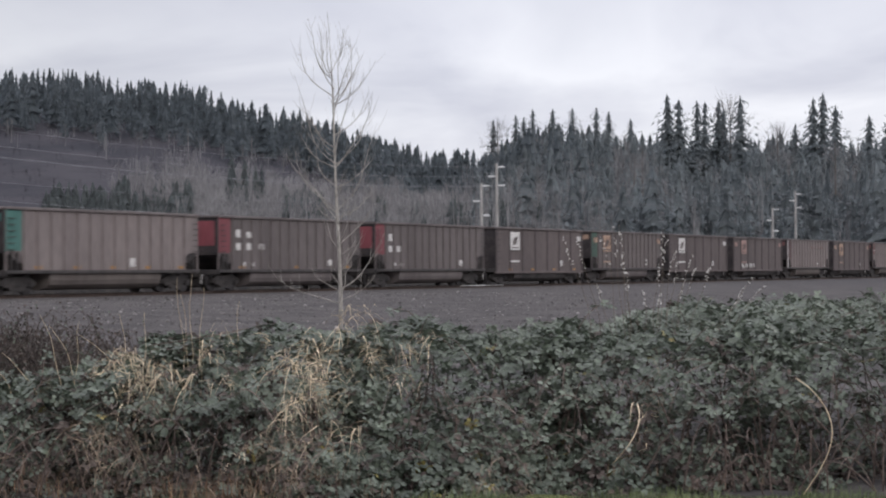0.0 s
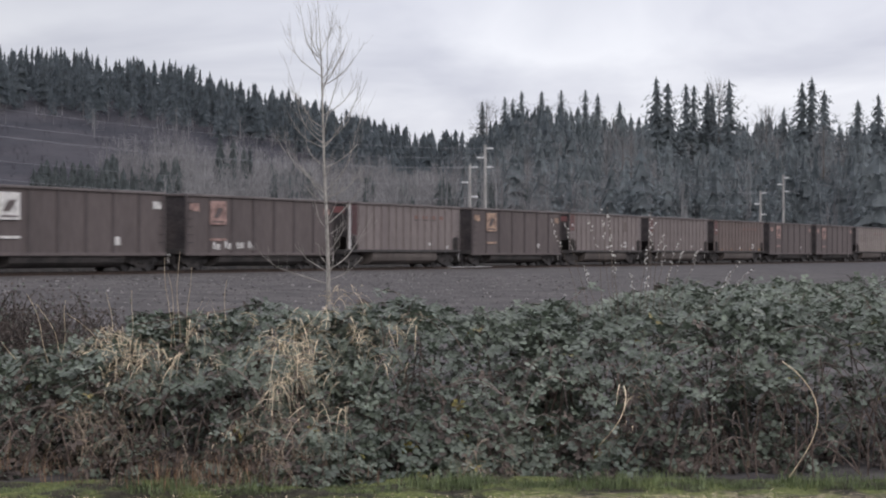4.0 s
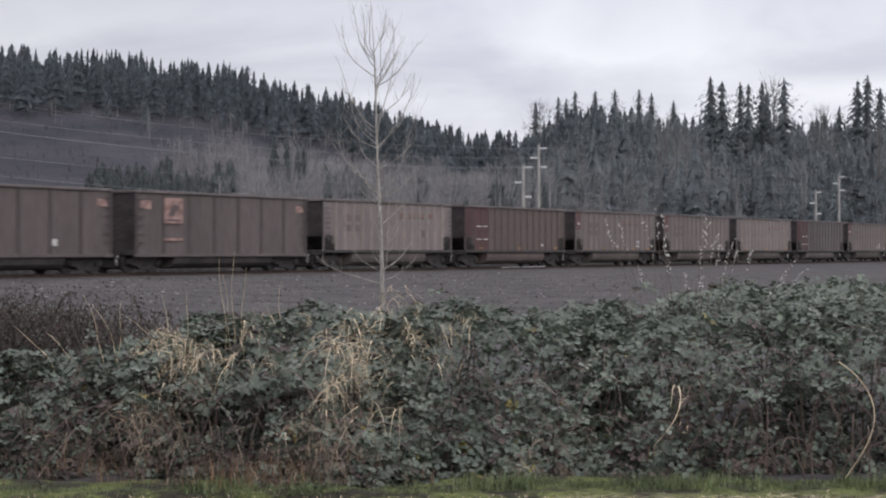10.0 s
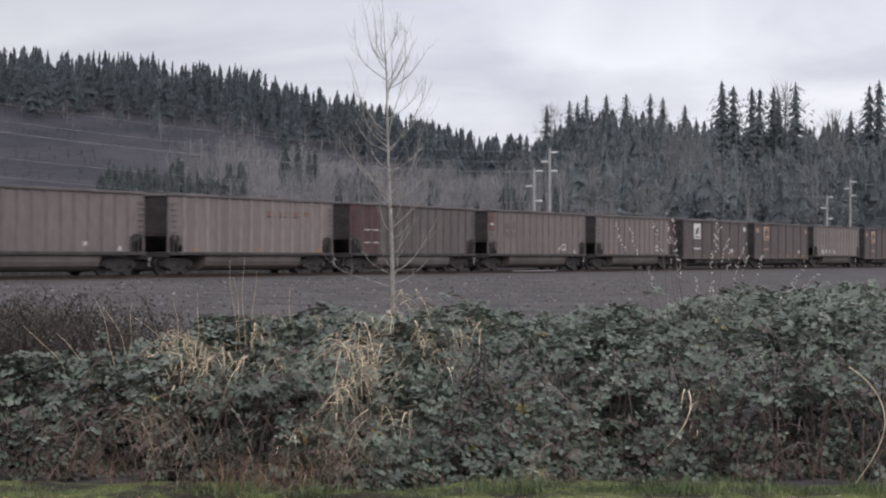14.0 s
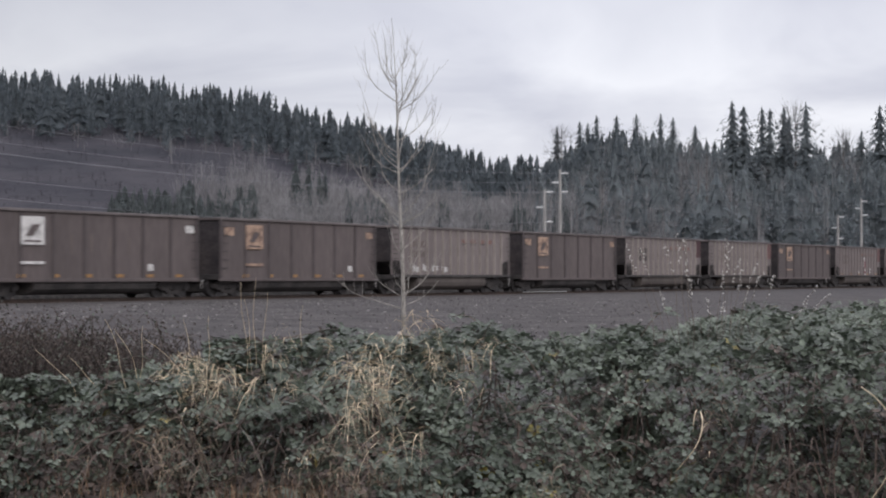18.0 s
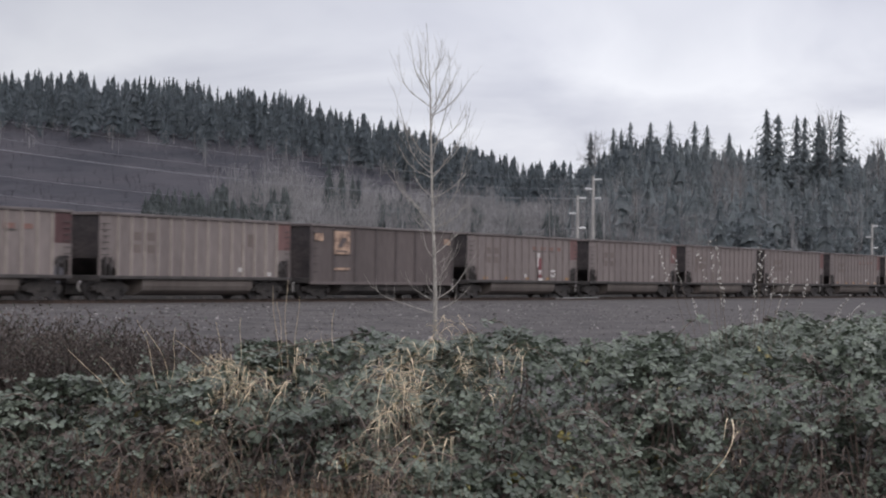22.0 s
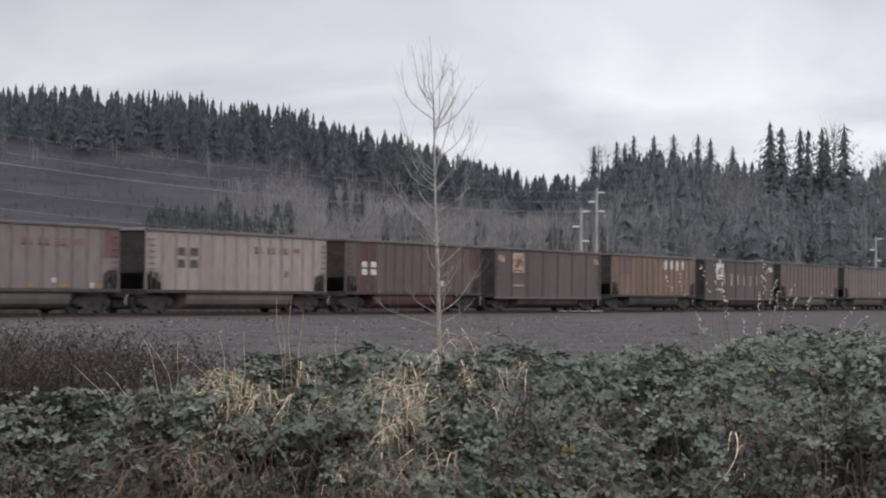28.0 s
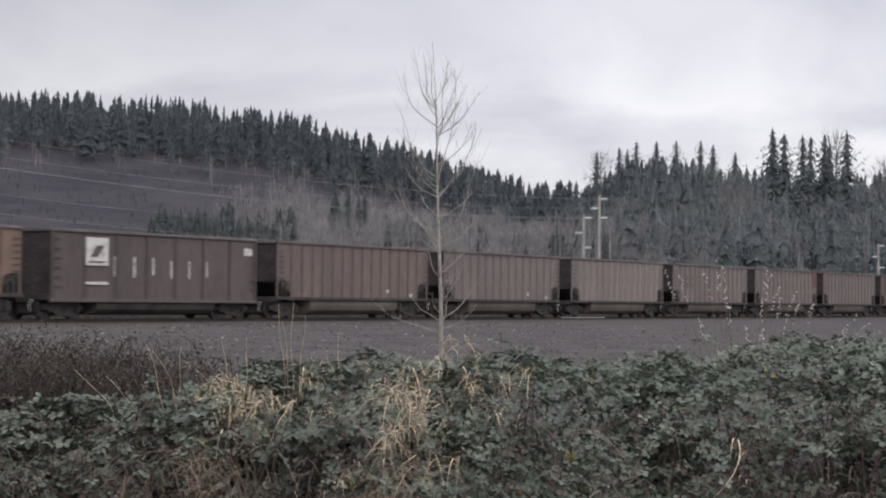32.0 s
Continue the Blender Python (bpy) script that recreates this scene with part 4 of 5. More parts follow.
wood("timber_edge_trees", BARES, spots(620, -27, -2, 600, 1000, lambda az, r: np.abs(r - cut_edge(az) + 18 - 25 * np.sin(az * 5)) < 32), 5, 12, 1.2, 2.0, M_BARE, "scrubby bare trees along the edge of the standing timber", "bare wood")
# low brush over the cut-over slope
bush_v, bush_f = bare(34, 21, 0.9, 0.006)
bush_v[:, 2] *= 0.9
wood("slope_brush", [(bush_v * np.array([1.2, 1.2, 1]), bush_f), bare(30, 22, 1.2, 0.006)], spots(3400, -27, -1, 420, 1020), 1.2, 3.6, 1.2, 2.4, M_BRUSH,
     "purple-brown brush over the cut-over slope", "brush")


def tall_conifer(az, el, dist, slim, seed):
    """A single tall fir that stands above the wood."""
    base = place(az, dist)
    h = EYE.z + dist * math.tan(radians(el)) - base[2]
    t = thing("tall_conifer", "tall ragged dark conifer standing above the wooded ridge", "conifer", pose(*base), group="tall ridge conifers")
    v, f = fir(520, seed, slim * 3.8, 0.72, 13, 0.056, 0.022, 0.45, 15, 0.27)
    tri_object("crown", v * h, f, M_FIR_HAZED, t)
    tv, tf = tubes([[((0, 0, -0.5), 0.4), ((0, 0, h * 0.6), 0.25), ((0, 0, h * 0.99), 0.03)]], 7)
    tri_object("trunk", tv, tf, M_TRUNK, t)


for k, (az, el, d, slim) in enumerate((
        (2.62, 4.65, 770, .10), (3.30, 4.75, 780, .11), (3.55, 4.72, 760, .10), (3.82, 4.95, 790, .11), (4.43, 4.93, 780, .12), (5.03, 4.97, 780, .11),
        (5.76, 4.97, 780, .11), (6.14, 4.84, 770, .12), (6.80, 4.60, 770, .16), (7.91, 5.38, 640, .115), (8.26, 5.22, 640, .13), (8.80, 5.16, 650, .09),
        (9.04, 5.12, 645, .12), (9.45, 5.14, 650, .13), (10.10, 5.28, 640, .12), (9.6, 4.9, 655, .12), (11.73, 4.40, 640, .13), (12.27, 5.18, 640, .12),
        (12.55, 5.31, 640, .13), (12.92, 4.93, 640, .14), (13.9, 4.6, 640, .14), (14.5, 4.75, 640, .13), (15.6, 4.9, 640, .13))):
    tall_conifer(az, el, d, slim, 40 + k)


def tall_bare_tree(az, el, dist, seed):
    base = place(az, dist)
    h = EYE.z + dist * math.tan(radians(el)) - base[2]
    t = thing("tall_bare_tree", "tall leafless tree with a fine twiggy crown on the ridge", "bare tree", pose(*base), group="tall bare ridge trees")
    v, f = bare(620, seed, 0.24, 0.0016)
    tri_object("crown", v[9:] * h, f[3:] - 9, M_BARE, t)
    tv, tf = tubes([[((0, 0, -0.5), 0.35), ((0, 0, h * 0.6), 0.2), ((0, 0, h * 0.97), 0.03)]], 7)
    tri_object("trunk", tv, tf, M_TRUNK, t)


for k, (az, el, d) in enumerate(((9.80, 5.38, 650), (2.75, 4.7, 760), (11.2, 4.5, 650), (7.15, 3.9, 520), (6.9, 3.6, 480), (7.5, 2.6, 420), (8.3, 2.7, 420), (12.9, 3.9, 500), (4.0, 2.9, 450))):
    tall_bare_tree(az, el, d, 80 + k)

# ---- stones of the field ----
stone_v = np.array([(0.5, 0, 0), (-0.5, 0.1, 0), (0, 0.45, 0), (0.05, -0.5, 0), (0.05, 0, 0.42), (-0.1, 0.05, -0.3), (0.3, 0.3, 0.22), (-0.28, -0.25, 0.2)])
stone_f = np.array([(4, 6, 7), (0, 6, 4), (6, 2, 4), (2, 1, 4), (1, 7, 4), (7, 3, 4), (3, 0, 4), (0, 2, 6), (1, 3, 7), (0, 3, 5), (3, 1, 5), (1, 2, 5), (2, 0, 5)])
q = rng.uniform(9.5, 51, 10000)
s = rng.uniform(8, 90, 10000)
xs, ys = U[0] * s + N[0] * q, U[1] * s + N[1] * q
zs = land(xs, ys)
ms = []
for x, y, z in zip(xs, ys, zs):
    size = rng.uniform(0.03, 0.085) * (1 + 1.2 * (rng.random() > 0.93))
    m = spin(rng.normal(0, 0.4), rng.normal(0, 0.4), rng.random() * 6.28, (size, size * rng.uniform(0.6, 1), size * rng.uniform(0.5, 0.9)))
    ms.append(np.column_stack([m, (x, y, z + 0.01)]))
v, f = scatter(stone_v, stone_f, ms)
tagged(tri_object("field_stones", v, f, M_STONE), "scattered grey stones over the dark field", "stones", kind="stuff")

# clods along the dirt track
ms = []
for k in range(1500):
    x, y, size = rng.uniform(-6, 6.5), rng.uniform(10.9, 11.72), rng.uniform(0.015, 0.05)
    m = spin(rng.normal(0, 0.5), rng.normal(0, 0.5), rng.random() * 6.28, (size, size * 0.8, size * 0.7))
    ms.append(np.column_stack([m, (x, y, 0.05)]))
v, f = scatter(stone_v, stone_f, ms)
tagged(tri_object("dirt_clods", v, f, M_DIRT), "crumbled dark clods along the dirt track", "clods", kind="stuff")

# ---- brambles ----
LEAFLET_V = np.array([(0, 0, 0), (0.30, 0.30, 0.05), (-0.30, 0.30, 0.05), (0.34, 0.66, 0.01), (-0.34, 0.66, 0.01), (0, 1.0, -0.09), (0, 0.5, -0.05)])
LEAFLET_F = np.array([(0, 1, 6), (1, 3, 6), (3, 5, 6), (5, 4, 6), (4, 2, 6), (2, 0, 6)])


def leaf_of(turns, sizes):
    ps = []
    for a, s in zip(turns, sizes):
        m = np.array(Euler((0.12, 0.0, radians(a))).to_matrix()) * s
        off = np.array([-math.sin(radians(a)), math.cos(radians(a)), 0]) * 0.18
        ps.append((LEAFLET_V @ m.T + off, LEAFLET_F))
    return stack(ps)


LEAVES = [leaf_of((0, 78, -78), (1.0, 0.85, 0.85)), leaf_of((0, 62, -62, 118, -118), (1.0, 0.9, 0.9, 0.7, 0.7)), leaf_of((0, 85, -70), (0.95, 0.8, 0.9))]


def hedge_front(x):
    return 12.18 + 0.60 * float(np.interp(x, [-1.0, 0.6], [0, 1])) + 0.10 * math.sin(x * 2.1) + 0.08 * math.sin(x * 5.3 + 1)


def hedge_face(x, z):
    """How far back the brambles' face stands at height z."""
    top = hedge_top(x, hedge_front(x) + 2.7)
    return hedge_front(x) + 2.7 * (1 - (1 - min(0.97, z / max(0.2, top))) ** (1 / 2.7))


def hedge_top(x, y):
    """Height of the brambles' top above the plain, with lumps."""
    az = math.degrees(math.atan2(x, y))
    z = float(np.interp(az, [-20, -13.3, -10.8, -9.5, -7.8, -5.2, -3.2, -0.4, 2, 3.7, 8, 14, 20], [0.66, 0.72, 0.80, 0.92, 1.04, 1.07, 1.12, 1.14, 1.08, 1.10, 1.13, 1.13, 1.1]))
    front = hedge_front(x)
    d = y - front
    if d < 0:
        return 0.0
    rise = min(1.0, d / 2.7)
    back = 3.0 if az < 4 else 3.0 + (az - 4) * 0.9
    if az < -8:
        back = 2.2
    fall = 1 - max(0.0, min(1.0, (d - back) / 1.2))
    lump = 0.15 * noise.noise((x * 1.4, y * 1.4, 0.3)) + 0.07 * noise.noise((x * 4.1, y * 4.1, 5.0))
    z += 0.015 * max(0, d - 1.5)
    return max(0.0, (z * (1 - (1 - rise) ** 2.7) + lump) * fall)


def hang(r, dip, stray=0.95):
    """Axes of a leaf that points outwards from the hedge and hangs by dip radians, its upper side to the sky."""
    a, e, roll = r.normal(0, stray), r.normal(dip, 0.33), r.normal(0, 0.42)
    d = np.array([math.sin(a) * math.cos(e), -math.cos(a) * math.cos(e), -math.sin(e)])
    n = np.array([0, 0, 1.0]) - d * d[2]
    n /= np.linalg.norm(n) + 1e-9
    n = n * math.cos(roll) + np.cross(d, n) * math.sin(roll)
    return np.column_stack([np.cross(d, n), d, n])


def bramble(x0, x1, count, seed, label):
    """One sprawling bramble: leaves, yellow and pale leaves, dead leaves and arching canes."""
    r = np.random.default_rng(seed)
    t = thing("bramble_bush", label, "bramble bush", pose((x0 + x1) / 2, 14.4, 0), group="brambles of the hedge")
    org = np.array([(x0 + x1) / 2, 14.4, 0])
    kinds = {"foliage": [[], [], []], "pale_foliage": [[], [], []], "yellow_foliage": [[], [], []], "dead_foliage": [[], [], []]}
    made = 0
    while made < count:
        x = r.uniform(x0 - 0.25, x1 + 0.25)
        y = hedge_front(x) - 0.1 + (r.random() ** 1.55) * (4.7 if x < 1.0 else 4.7 + (x - 1.0) * 1.2)
        top = hedge_top(x, y)
        if top < 0.06:
            continue
        deep = r.random()
        z = top - 0.30 * deep ** 1.5 if y > 14.25 and deep < 0.75 else r.uniform(0.04, 1) ** 0.85 * top - 0.05 * deep
        if z < 0.015:
            continue
        if x < -0.3 and z < 0.62 and r.random() < 0.32 + 0.33 * min(1.0, max(0.0, -0.8 - x)):
            continue          # the brambles are thin and dead at the foot of that side
        if (x < -1.3 or x > 1.6) and z < 0.5:
            y += 0.65         # they overhang the dead stems there
        if x > 1.5 and z < 0.45 and r.random() < 0.5:
            continue
        if y < 14.3 and noise.noise((x * 2.3, z * 3.1, 7.7)) > (0.26 if -0.5 < x < 1.9 else 0.02) and r.random() < 0.85:
            y += 0.55          # hollows in the face
        face = max(0.0, min(1.0, (14.4 - y) / 0.9)) * (1 - z / (top + 1e-6) * 0.6)
        size = r.uniform(0.038, 0.080) * (0.8 if r.random() < 0.3 else 1)
        m = hang(r, 0.22 + 0.70 * face) * size
        u = r.random()
        low = 0.32 * max(0.0, 1 - z / 0.7)
        kind = "dead_foliage" if u < (0.15 if x < -0.9 else 0.05) + low * (1.6 if x < -0.5 or x > 1.9 else 0.8) else "yellow_foliage" if u > 0.996 else "pale_foliage" if u > 0.982 else "foliage"
        kinds[kind][int(r.integers(0, 3))].append(np.column_stack([m, np.array([x, y, z + float(land(x, y))]) - org]))
        made += 1
    for name, material in (("foliage", M_LEAF), ("pale_foliage", M_PALE), ("yellow_foliage", M_LEAF2), ("dead_foliage", M_DEADLEAF)):
        bits = [scatter(pv, pf, mm) for (pv, pf), mm in zip(LEAVES, kinds[name]) if mm]
        if bits:
            v, f = stack(bits)
            tagged(tri_object(name, v, f, material, t), kind="stuff")
    # canes: arching stems and a tangle of short dead ones
    canes = []
    for k in range(int((x1 - x0) * 46)):
        x = r.uniform(x0, x1)
        y = 13.2 + r.random() ** 1.4 * 2.4
        top = hedge_top(x, y)
        if top < 0.3:
            continue
        reach, lean = r.normal(0, 0.35), r.uniform(-0.5, 0.1)
        h = top * r.uniform(0.5, 0.95)
        path = []
        for u in np.linspace(0, 1, 7):
            arch = math.sin(u * 2.3)
            path.append((np.array([x + reach * u, y + lean * u * u, h * arch]) - org, 0.0065 * (1 - 0.75 * u) + 0.001))
        canes.append(path)
    # sprays that stand out of the top, with leaves along them
    sprays = [[], [], []]
    for k in range(int((x1 - x0) * 5)):
        x, y = r.uniform(x0, x1), 13.7 + r.random() * 2.2
        top = hedge_top(x, y)
        if top < 0.4:
            continue
        reach, rise, dy = r.normal(0, 0.28), r.uniform(0.04, 0.18), r.uniform(-0.2, 0.1)
        path = []
        for u in np.linspace(0, 1, 8):
            p = np.array([x + reach * u, y + dy * u, top - 0.12 + (rise + 0.12) * math.sin(u * 2.0)]) - org
            path.append((p, 0.004 * (1 - 0.7 * u) + 0.001))
            if u > 0.2:
                mm = hang(r, 0.25, 1.6) * r.uniform(0.035, 0.07)
                sprays[int(r.integers(0, 3))].append(np.column_stack([mm, p]))
        canes.append(path)
    # long canes that trail over the face
    for k in range(int((x1 - x0) * 3.5)):
        x, z = r.uniform(x0, x1), r.uniform(0.35, 1.0)
        reach, fall, bow = r.choice((-1, 1)) * r.uniform(0.25, 0.7), r.uniform(0.05, 0.45), r.uniform(0.03, 0.16)
        path = []
        for u in np.linspace(0, 1, 9):
            px, pz = x + reach * u, max(0.05, z - fall * u ** 1.6 + bow * math.sin(3.1 * u))
            p = np.array([px, hedge_face(px, min(pz, 0.95)) - 0.05 - 0.05 * math.sin(3.1 * u), pz]) - org
            path.append((p, 0.0042 * (1 - 0.6 * u) + 0.001))
            if u > 0.3 and r.random() < 0.5:
                sprays[int(r.integers(0, 3))].append(np.column_stack([hang(r, 0.5, 1.4) * r.uniform(0.035, 0.065), p]))
        canes.append(path)
    v, f = stack([scatter(pv, pf, mm) for (pv, pf), mm in zip(LEAVES, sprays) if mm])
    tagged(tri_object("spray_foliage", v, f, M_LEAF, t), kind="stuff")
    v, f = tubes(canes, 4)
    tagged(tri_object("cane_tangle", v, f, M_CANE, t), kind="stuff")


for k, (x0, x1) in enumerate(((-5.2, -3.6), (-3.6, -2.0), (-2.0, -0.4), (-0.4, 1.2), (1.2, 2.8), (2.8, 4.4), (4.4, 6.4))):
    bramble(x0, x1, 5600 if k < 6 else 3600, 100 + k, "dense bramble bush with dark green leaves and brown canes")

# one long bleached cane that bows out of the hedge
def bowed_cane(az0, el0, az1, el1, bow, dist, material=M_STRAW, label="long bleached cane bowing out of the brambles"):
    a, b = EYE + dist * aim(az0, el0), EYE + dist * aim(az1, el1)
    path = [(np.array(a.lerp(b, u)) + np.array([bow * math.sin(math.pi * u ** 0.8), -0.12 * math.sin(math.pi * u), 0]), 0.0042 - 0.0015 * u) for u in np.linspace(0, 1, 14)]
    v, f = tubes([path], 6)
    tagged(tri_object("bowed_cane", v, f, material, None, True), label, "cane", group="bowed canes")


bowed_cane(11.7, -3.3, 11.9, -6.75, 0.19, 12.55)
bowed_cane(6.95, -4.1, 6.2, -5.9, 0.05, 12.66)
bowed_cane(-4.9, -1.75, -7.9, -2.25, 0.03, 13.8, M_CANE, "dark brown cane lying along the brambles' top")

# ---- grasses ----


def blades(count, centre, spread, h0, h1, droop, width, seed, segs=5):
    """Arching flat blades from one root, rising and then falling over outwards."""
    r = np.random.default_rng(seed)
    vs, fs = [], []
    for k in range(count):
        a = r.random() * 6.28
        root = np.array(centre) + np.array([r.normal(0, spread[0]), r.normal(0, spread[1]), 0])
        h, fall = r.uniform(h0, h1), droop * r.uniform(0.3, 1.2)
        d = np.array([math.cos(a), math.sin(a) * 0.7 - 0.3 * min(1.0, droop), 0]) * r.uniform(0.15, 0.6) * (0.4 + fall)
        w = np.array([-d[1], d[0], 0.0]) + 1e-4
        w = w / np.linalg.norm(w) * width * r.uniform(0.6, 1.3)
        twist = r.normal(0, 0.08, 3) * h
        b = len(vs)
        for i in range(segs + 1):
            u = i / segs
            p = root + d * h * u ** 1.3 + np.array([0, 0, h * (u - fall * 0.75 * u ** 2.4)]) + twist * u * u
            vs += [p - w * (1 - u * 0.92), p + w * (1 - u * 0.92)]
        for i in range(segs):
            c = b + 2 * i
            fs += [(c, c + 1, c + 3), (c, c + 3, c + 2)]
    return np.array(vs), np.array(fs)


def drape(fans, spread, h0, h1, width, seed, lean=0.9, segs=6):
    """Fans of long dry blades, each fan from one root, that rise a little and hang over."""
    r = np.random.default_rng(seed)
    vs, fs = [], []
    for k in range(fans):
        root = np.array([r.normal(0, spread), r.normal(0, 0.03), r.normal(0, spread * 0.9)])
        mean, reach = r.normal(0, lean * 0.7), r.uniform(h0, h1)
        for n in range(int(r.integers(5, 12))):
            th, ln, sag = mean + r.normal(0, 1.0), reach * r.uniform(0.4, 1.0), r.uniform(0.2, 1.0)
            p0 = root + r.normal(0, 0.045, 3) * (1, 0.4, 1)
            d = np.array([math.sin(th), -r.uniform(0.25, 0.7), r.uniform(-0.75, 0.65)])
            w = np.array([math.cos(th), 0.3, -0.5 * math.sin(th)]) * width * r.uniform(0.5, 1.3)
            b = len(vs)
            for i in range(segs + 1):
                u = i / segs
                p = p0 + d * ln * (u - 0.25 * u * u) - np.array([0, 0, sag * ln * u ** 2.2])
                vs += [p - w * (1 - u * 0.85), p + w * (1 - u * 0.85)]
            for i in range(segs):
                c = b + 2 * i
                fs += [(c, c + 1, c + 3), (c, c + 3, c + 2)]
    return np.array(vs), np.array(fs)


def tuft(name, az, dist, z, count, h, material, label, category, droop=1.1, spread=0.07, seed=0, width=0.006):
    x, y = dist * math.sin(radians(az)), dist * math.cos(radians(az))
    if dist == 0:
        dist = 13.7
        x = dist * math.sin(radians(az))
        y = hedge_face(x, z) - (0.15 if droop > 1.5 else 0.04)
    t = thing(name, label, category, pose(x, y, z + float(land(x, y))), group=category + "s")
    if droop > 1.5:
        v, f = drape(max(3, count // 7), spread, h * 0.5, h * 1.15, width, seed, 1.25)
    else:
        v, f = blades(count, (0, 0, 0), (spread, spread * 0.6), h * 0.5, h, droop, width, seed)
    tagged(tri_object("grass_mass", v, f, material, t), kind="stuff")


# bearing, height on the hedge's face, blades and their length
TUFTS = ((-9.5, .80, 40, .34), (-8.9, .88, 54, .36), (-8.3, .92, 54, .36), (-7.7, .93, 36, .30), (-9.2, .66, 40, .40), (-7.0, .93, 24, .26), (-8.8, .50, 40, .38), (-9.9, .56, 30, .34),
         (-3.3, .96, 40, .36), (-2.8, 1.0, 46, .38), (-2.3, 1.02, 40, .34), (-3.0, .84, 34, .36), (-2.8, .74, 34, .36), (-3.2, .70, 28, .34), (-2.4, .78, 28, .34), (-2.6, .62, 20, .30), (-3.4, .58, 16, .30),
         (-1.7, 1.04, 34, .28), (-1.1, 1.04, 34, .26), (-0.6, 1.02, 20, .24), (-0.05, .95, 30, .30), (-3.0, .42, 36, .32), (-3.6, .36, 30, .3), (-5.9, .95, 20, .24), (-5.2, .95, 16, .22), (-11.9, .38, 22, .26),
         (-8.3, .26, 22, .26), (6.9, .70, 20, .20), (2.2, .16, 44, .22), (2.9, .14, 40, .2), (1.2, .08, 20, .2), (-6.2, .2, 30, .3), (-4.6, .15, 40, .3))
for k, (az, z, n, h) in enumerate(TUFTS):
    tuft("dry_grass_tuft", az, 0, z, n, h, M_STRAW if z > 0.56 else M_TAWNY, "tuft of bleached dry grass hanging over the brambles", "dry grass tuft", 1.7, 0.12, 300 + k, 0.0037)
    if k % 3 == 0:
        tuft("tawny_grass_tuft", az + 0.25 * math.sin(k * 2.4), 0, max(0.1, z - 0.06), n, h * 0.95, M_TAWNY, "tuft of tawny dead grass hanging among the brambles", "dry grass tuft", 1.7, 0.14, 340 + k, 0.0026)
for k in range(11):
    az, z = -12.4 + 8.6 * ((k * 0.618) % 1), 0.14 + 0.6 * ((k * 0.377) % 1)
    tuft("tawny_grass_tuft", az, 0, z, 22, 0.26, M_TAWNY, "tuft of tawny dead grass hanging among the brambles", "dry grass tuft", 1.7, 0.12, 440 + k, 0.0022)
for k in range(26):
    az = -13 + 12.5 * ((k * 0.618) % 1) if k < 22 else 5 + 8 * ((k * 0.618) % 1)
    tuft("dead_stem_clump", az, 0, 0.05 + 0.2 * ((k * 0.29) % 1), 16, 0.26, M_RUSTGRASS, "clump of rusty dead stems under the brambles", "dead stem clump", 1.1, 0.16, 400 + k, 0.003)
for k in range(15):
    tuft("foxy_grass_clump", -6.9 + 2.9 * ((k * 0.618) % 1) if k < 12 else -11.0 + 2.4 * ((k * 0.618) % 1), 0, 0.06 + 0.10 * ((k * 0.29) % 1), 15, 0.20, M_FOXY,
         "clump of upright foxy-brown dead grass under the brambles", "dead grass clump", 0.35, 0.09, 480 + k, 0.003)
bits = []
for k in range(900):
    x = rng.uniform(-5.5, 6.0)
    thick = 0.35 + sum(math.exp(-((x - c) / w) ** 2) for c, w in ((-1.5, 0.25), (-0.85, 0.15), (0.35, 0.35), (1.6, 0.55), (2.9, 0.3), (3.9, 0.5)))
    bits.append(blades(int(5 + 13 * thick), (x, rng.uniform(11.9, 12.35) + (0.25 if x > 0 else 0.05), 0.045), (0.07, 0.04), 0.025, 0.05 + 0.20 * max(0.0, thick - 0.4) * rng.random(), 0.7, 0.0035, 700 + k, 2))
v, f = stack(bits)
tagged(tri_object("verge_grass", v, f, M_GRASS), "short bright green grass along the verge", "grass", kind="stuff")
bits = [blades(1, (rng.uniform(-5, 6), rng.uniform(11.2, 12.1), 0.045), (0, 0), 0.02, 0.05, 6.0, 0.0035, 1300 + k, 3) for k in range(900)]
# pale heaps of cut straw at the dirt's edge
for k in range(900):
    x = rng.choice((0.9, 1.5, 2.0, 2.6, 3.1)) + rng.normal(0, 0.22)
    th = rng.random() * 6.28
    d = np.array([math.cos(th), 0.5 * math.sin(th), 0.15 * rng.random()]) * rng.uniform(0.05, 0.14)
    w = np.array([-d[1], d[0], 0.0]) * 0.03
    p = np.array([x, rng.normal(11.58, 0.10), 0.06 + 0.02 * rng.random()])
    bits.append((np.array([p - w, p + w, p + d]), np.array([(0, 1, 2)])))
v, f = stack(bits)
tagged(tri_object("straw_litter", v, f, M_STRAW), "bits of straw littering the dirt", "straw", kind="stuff")


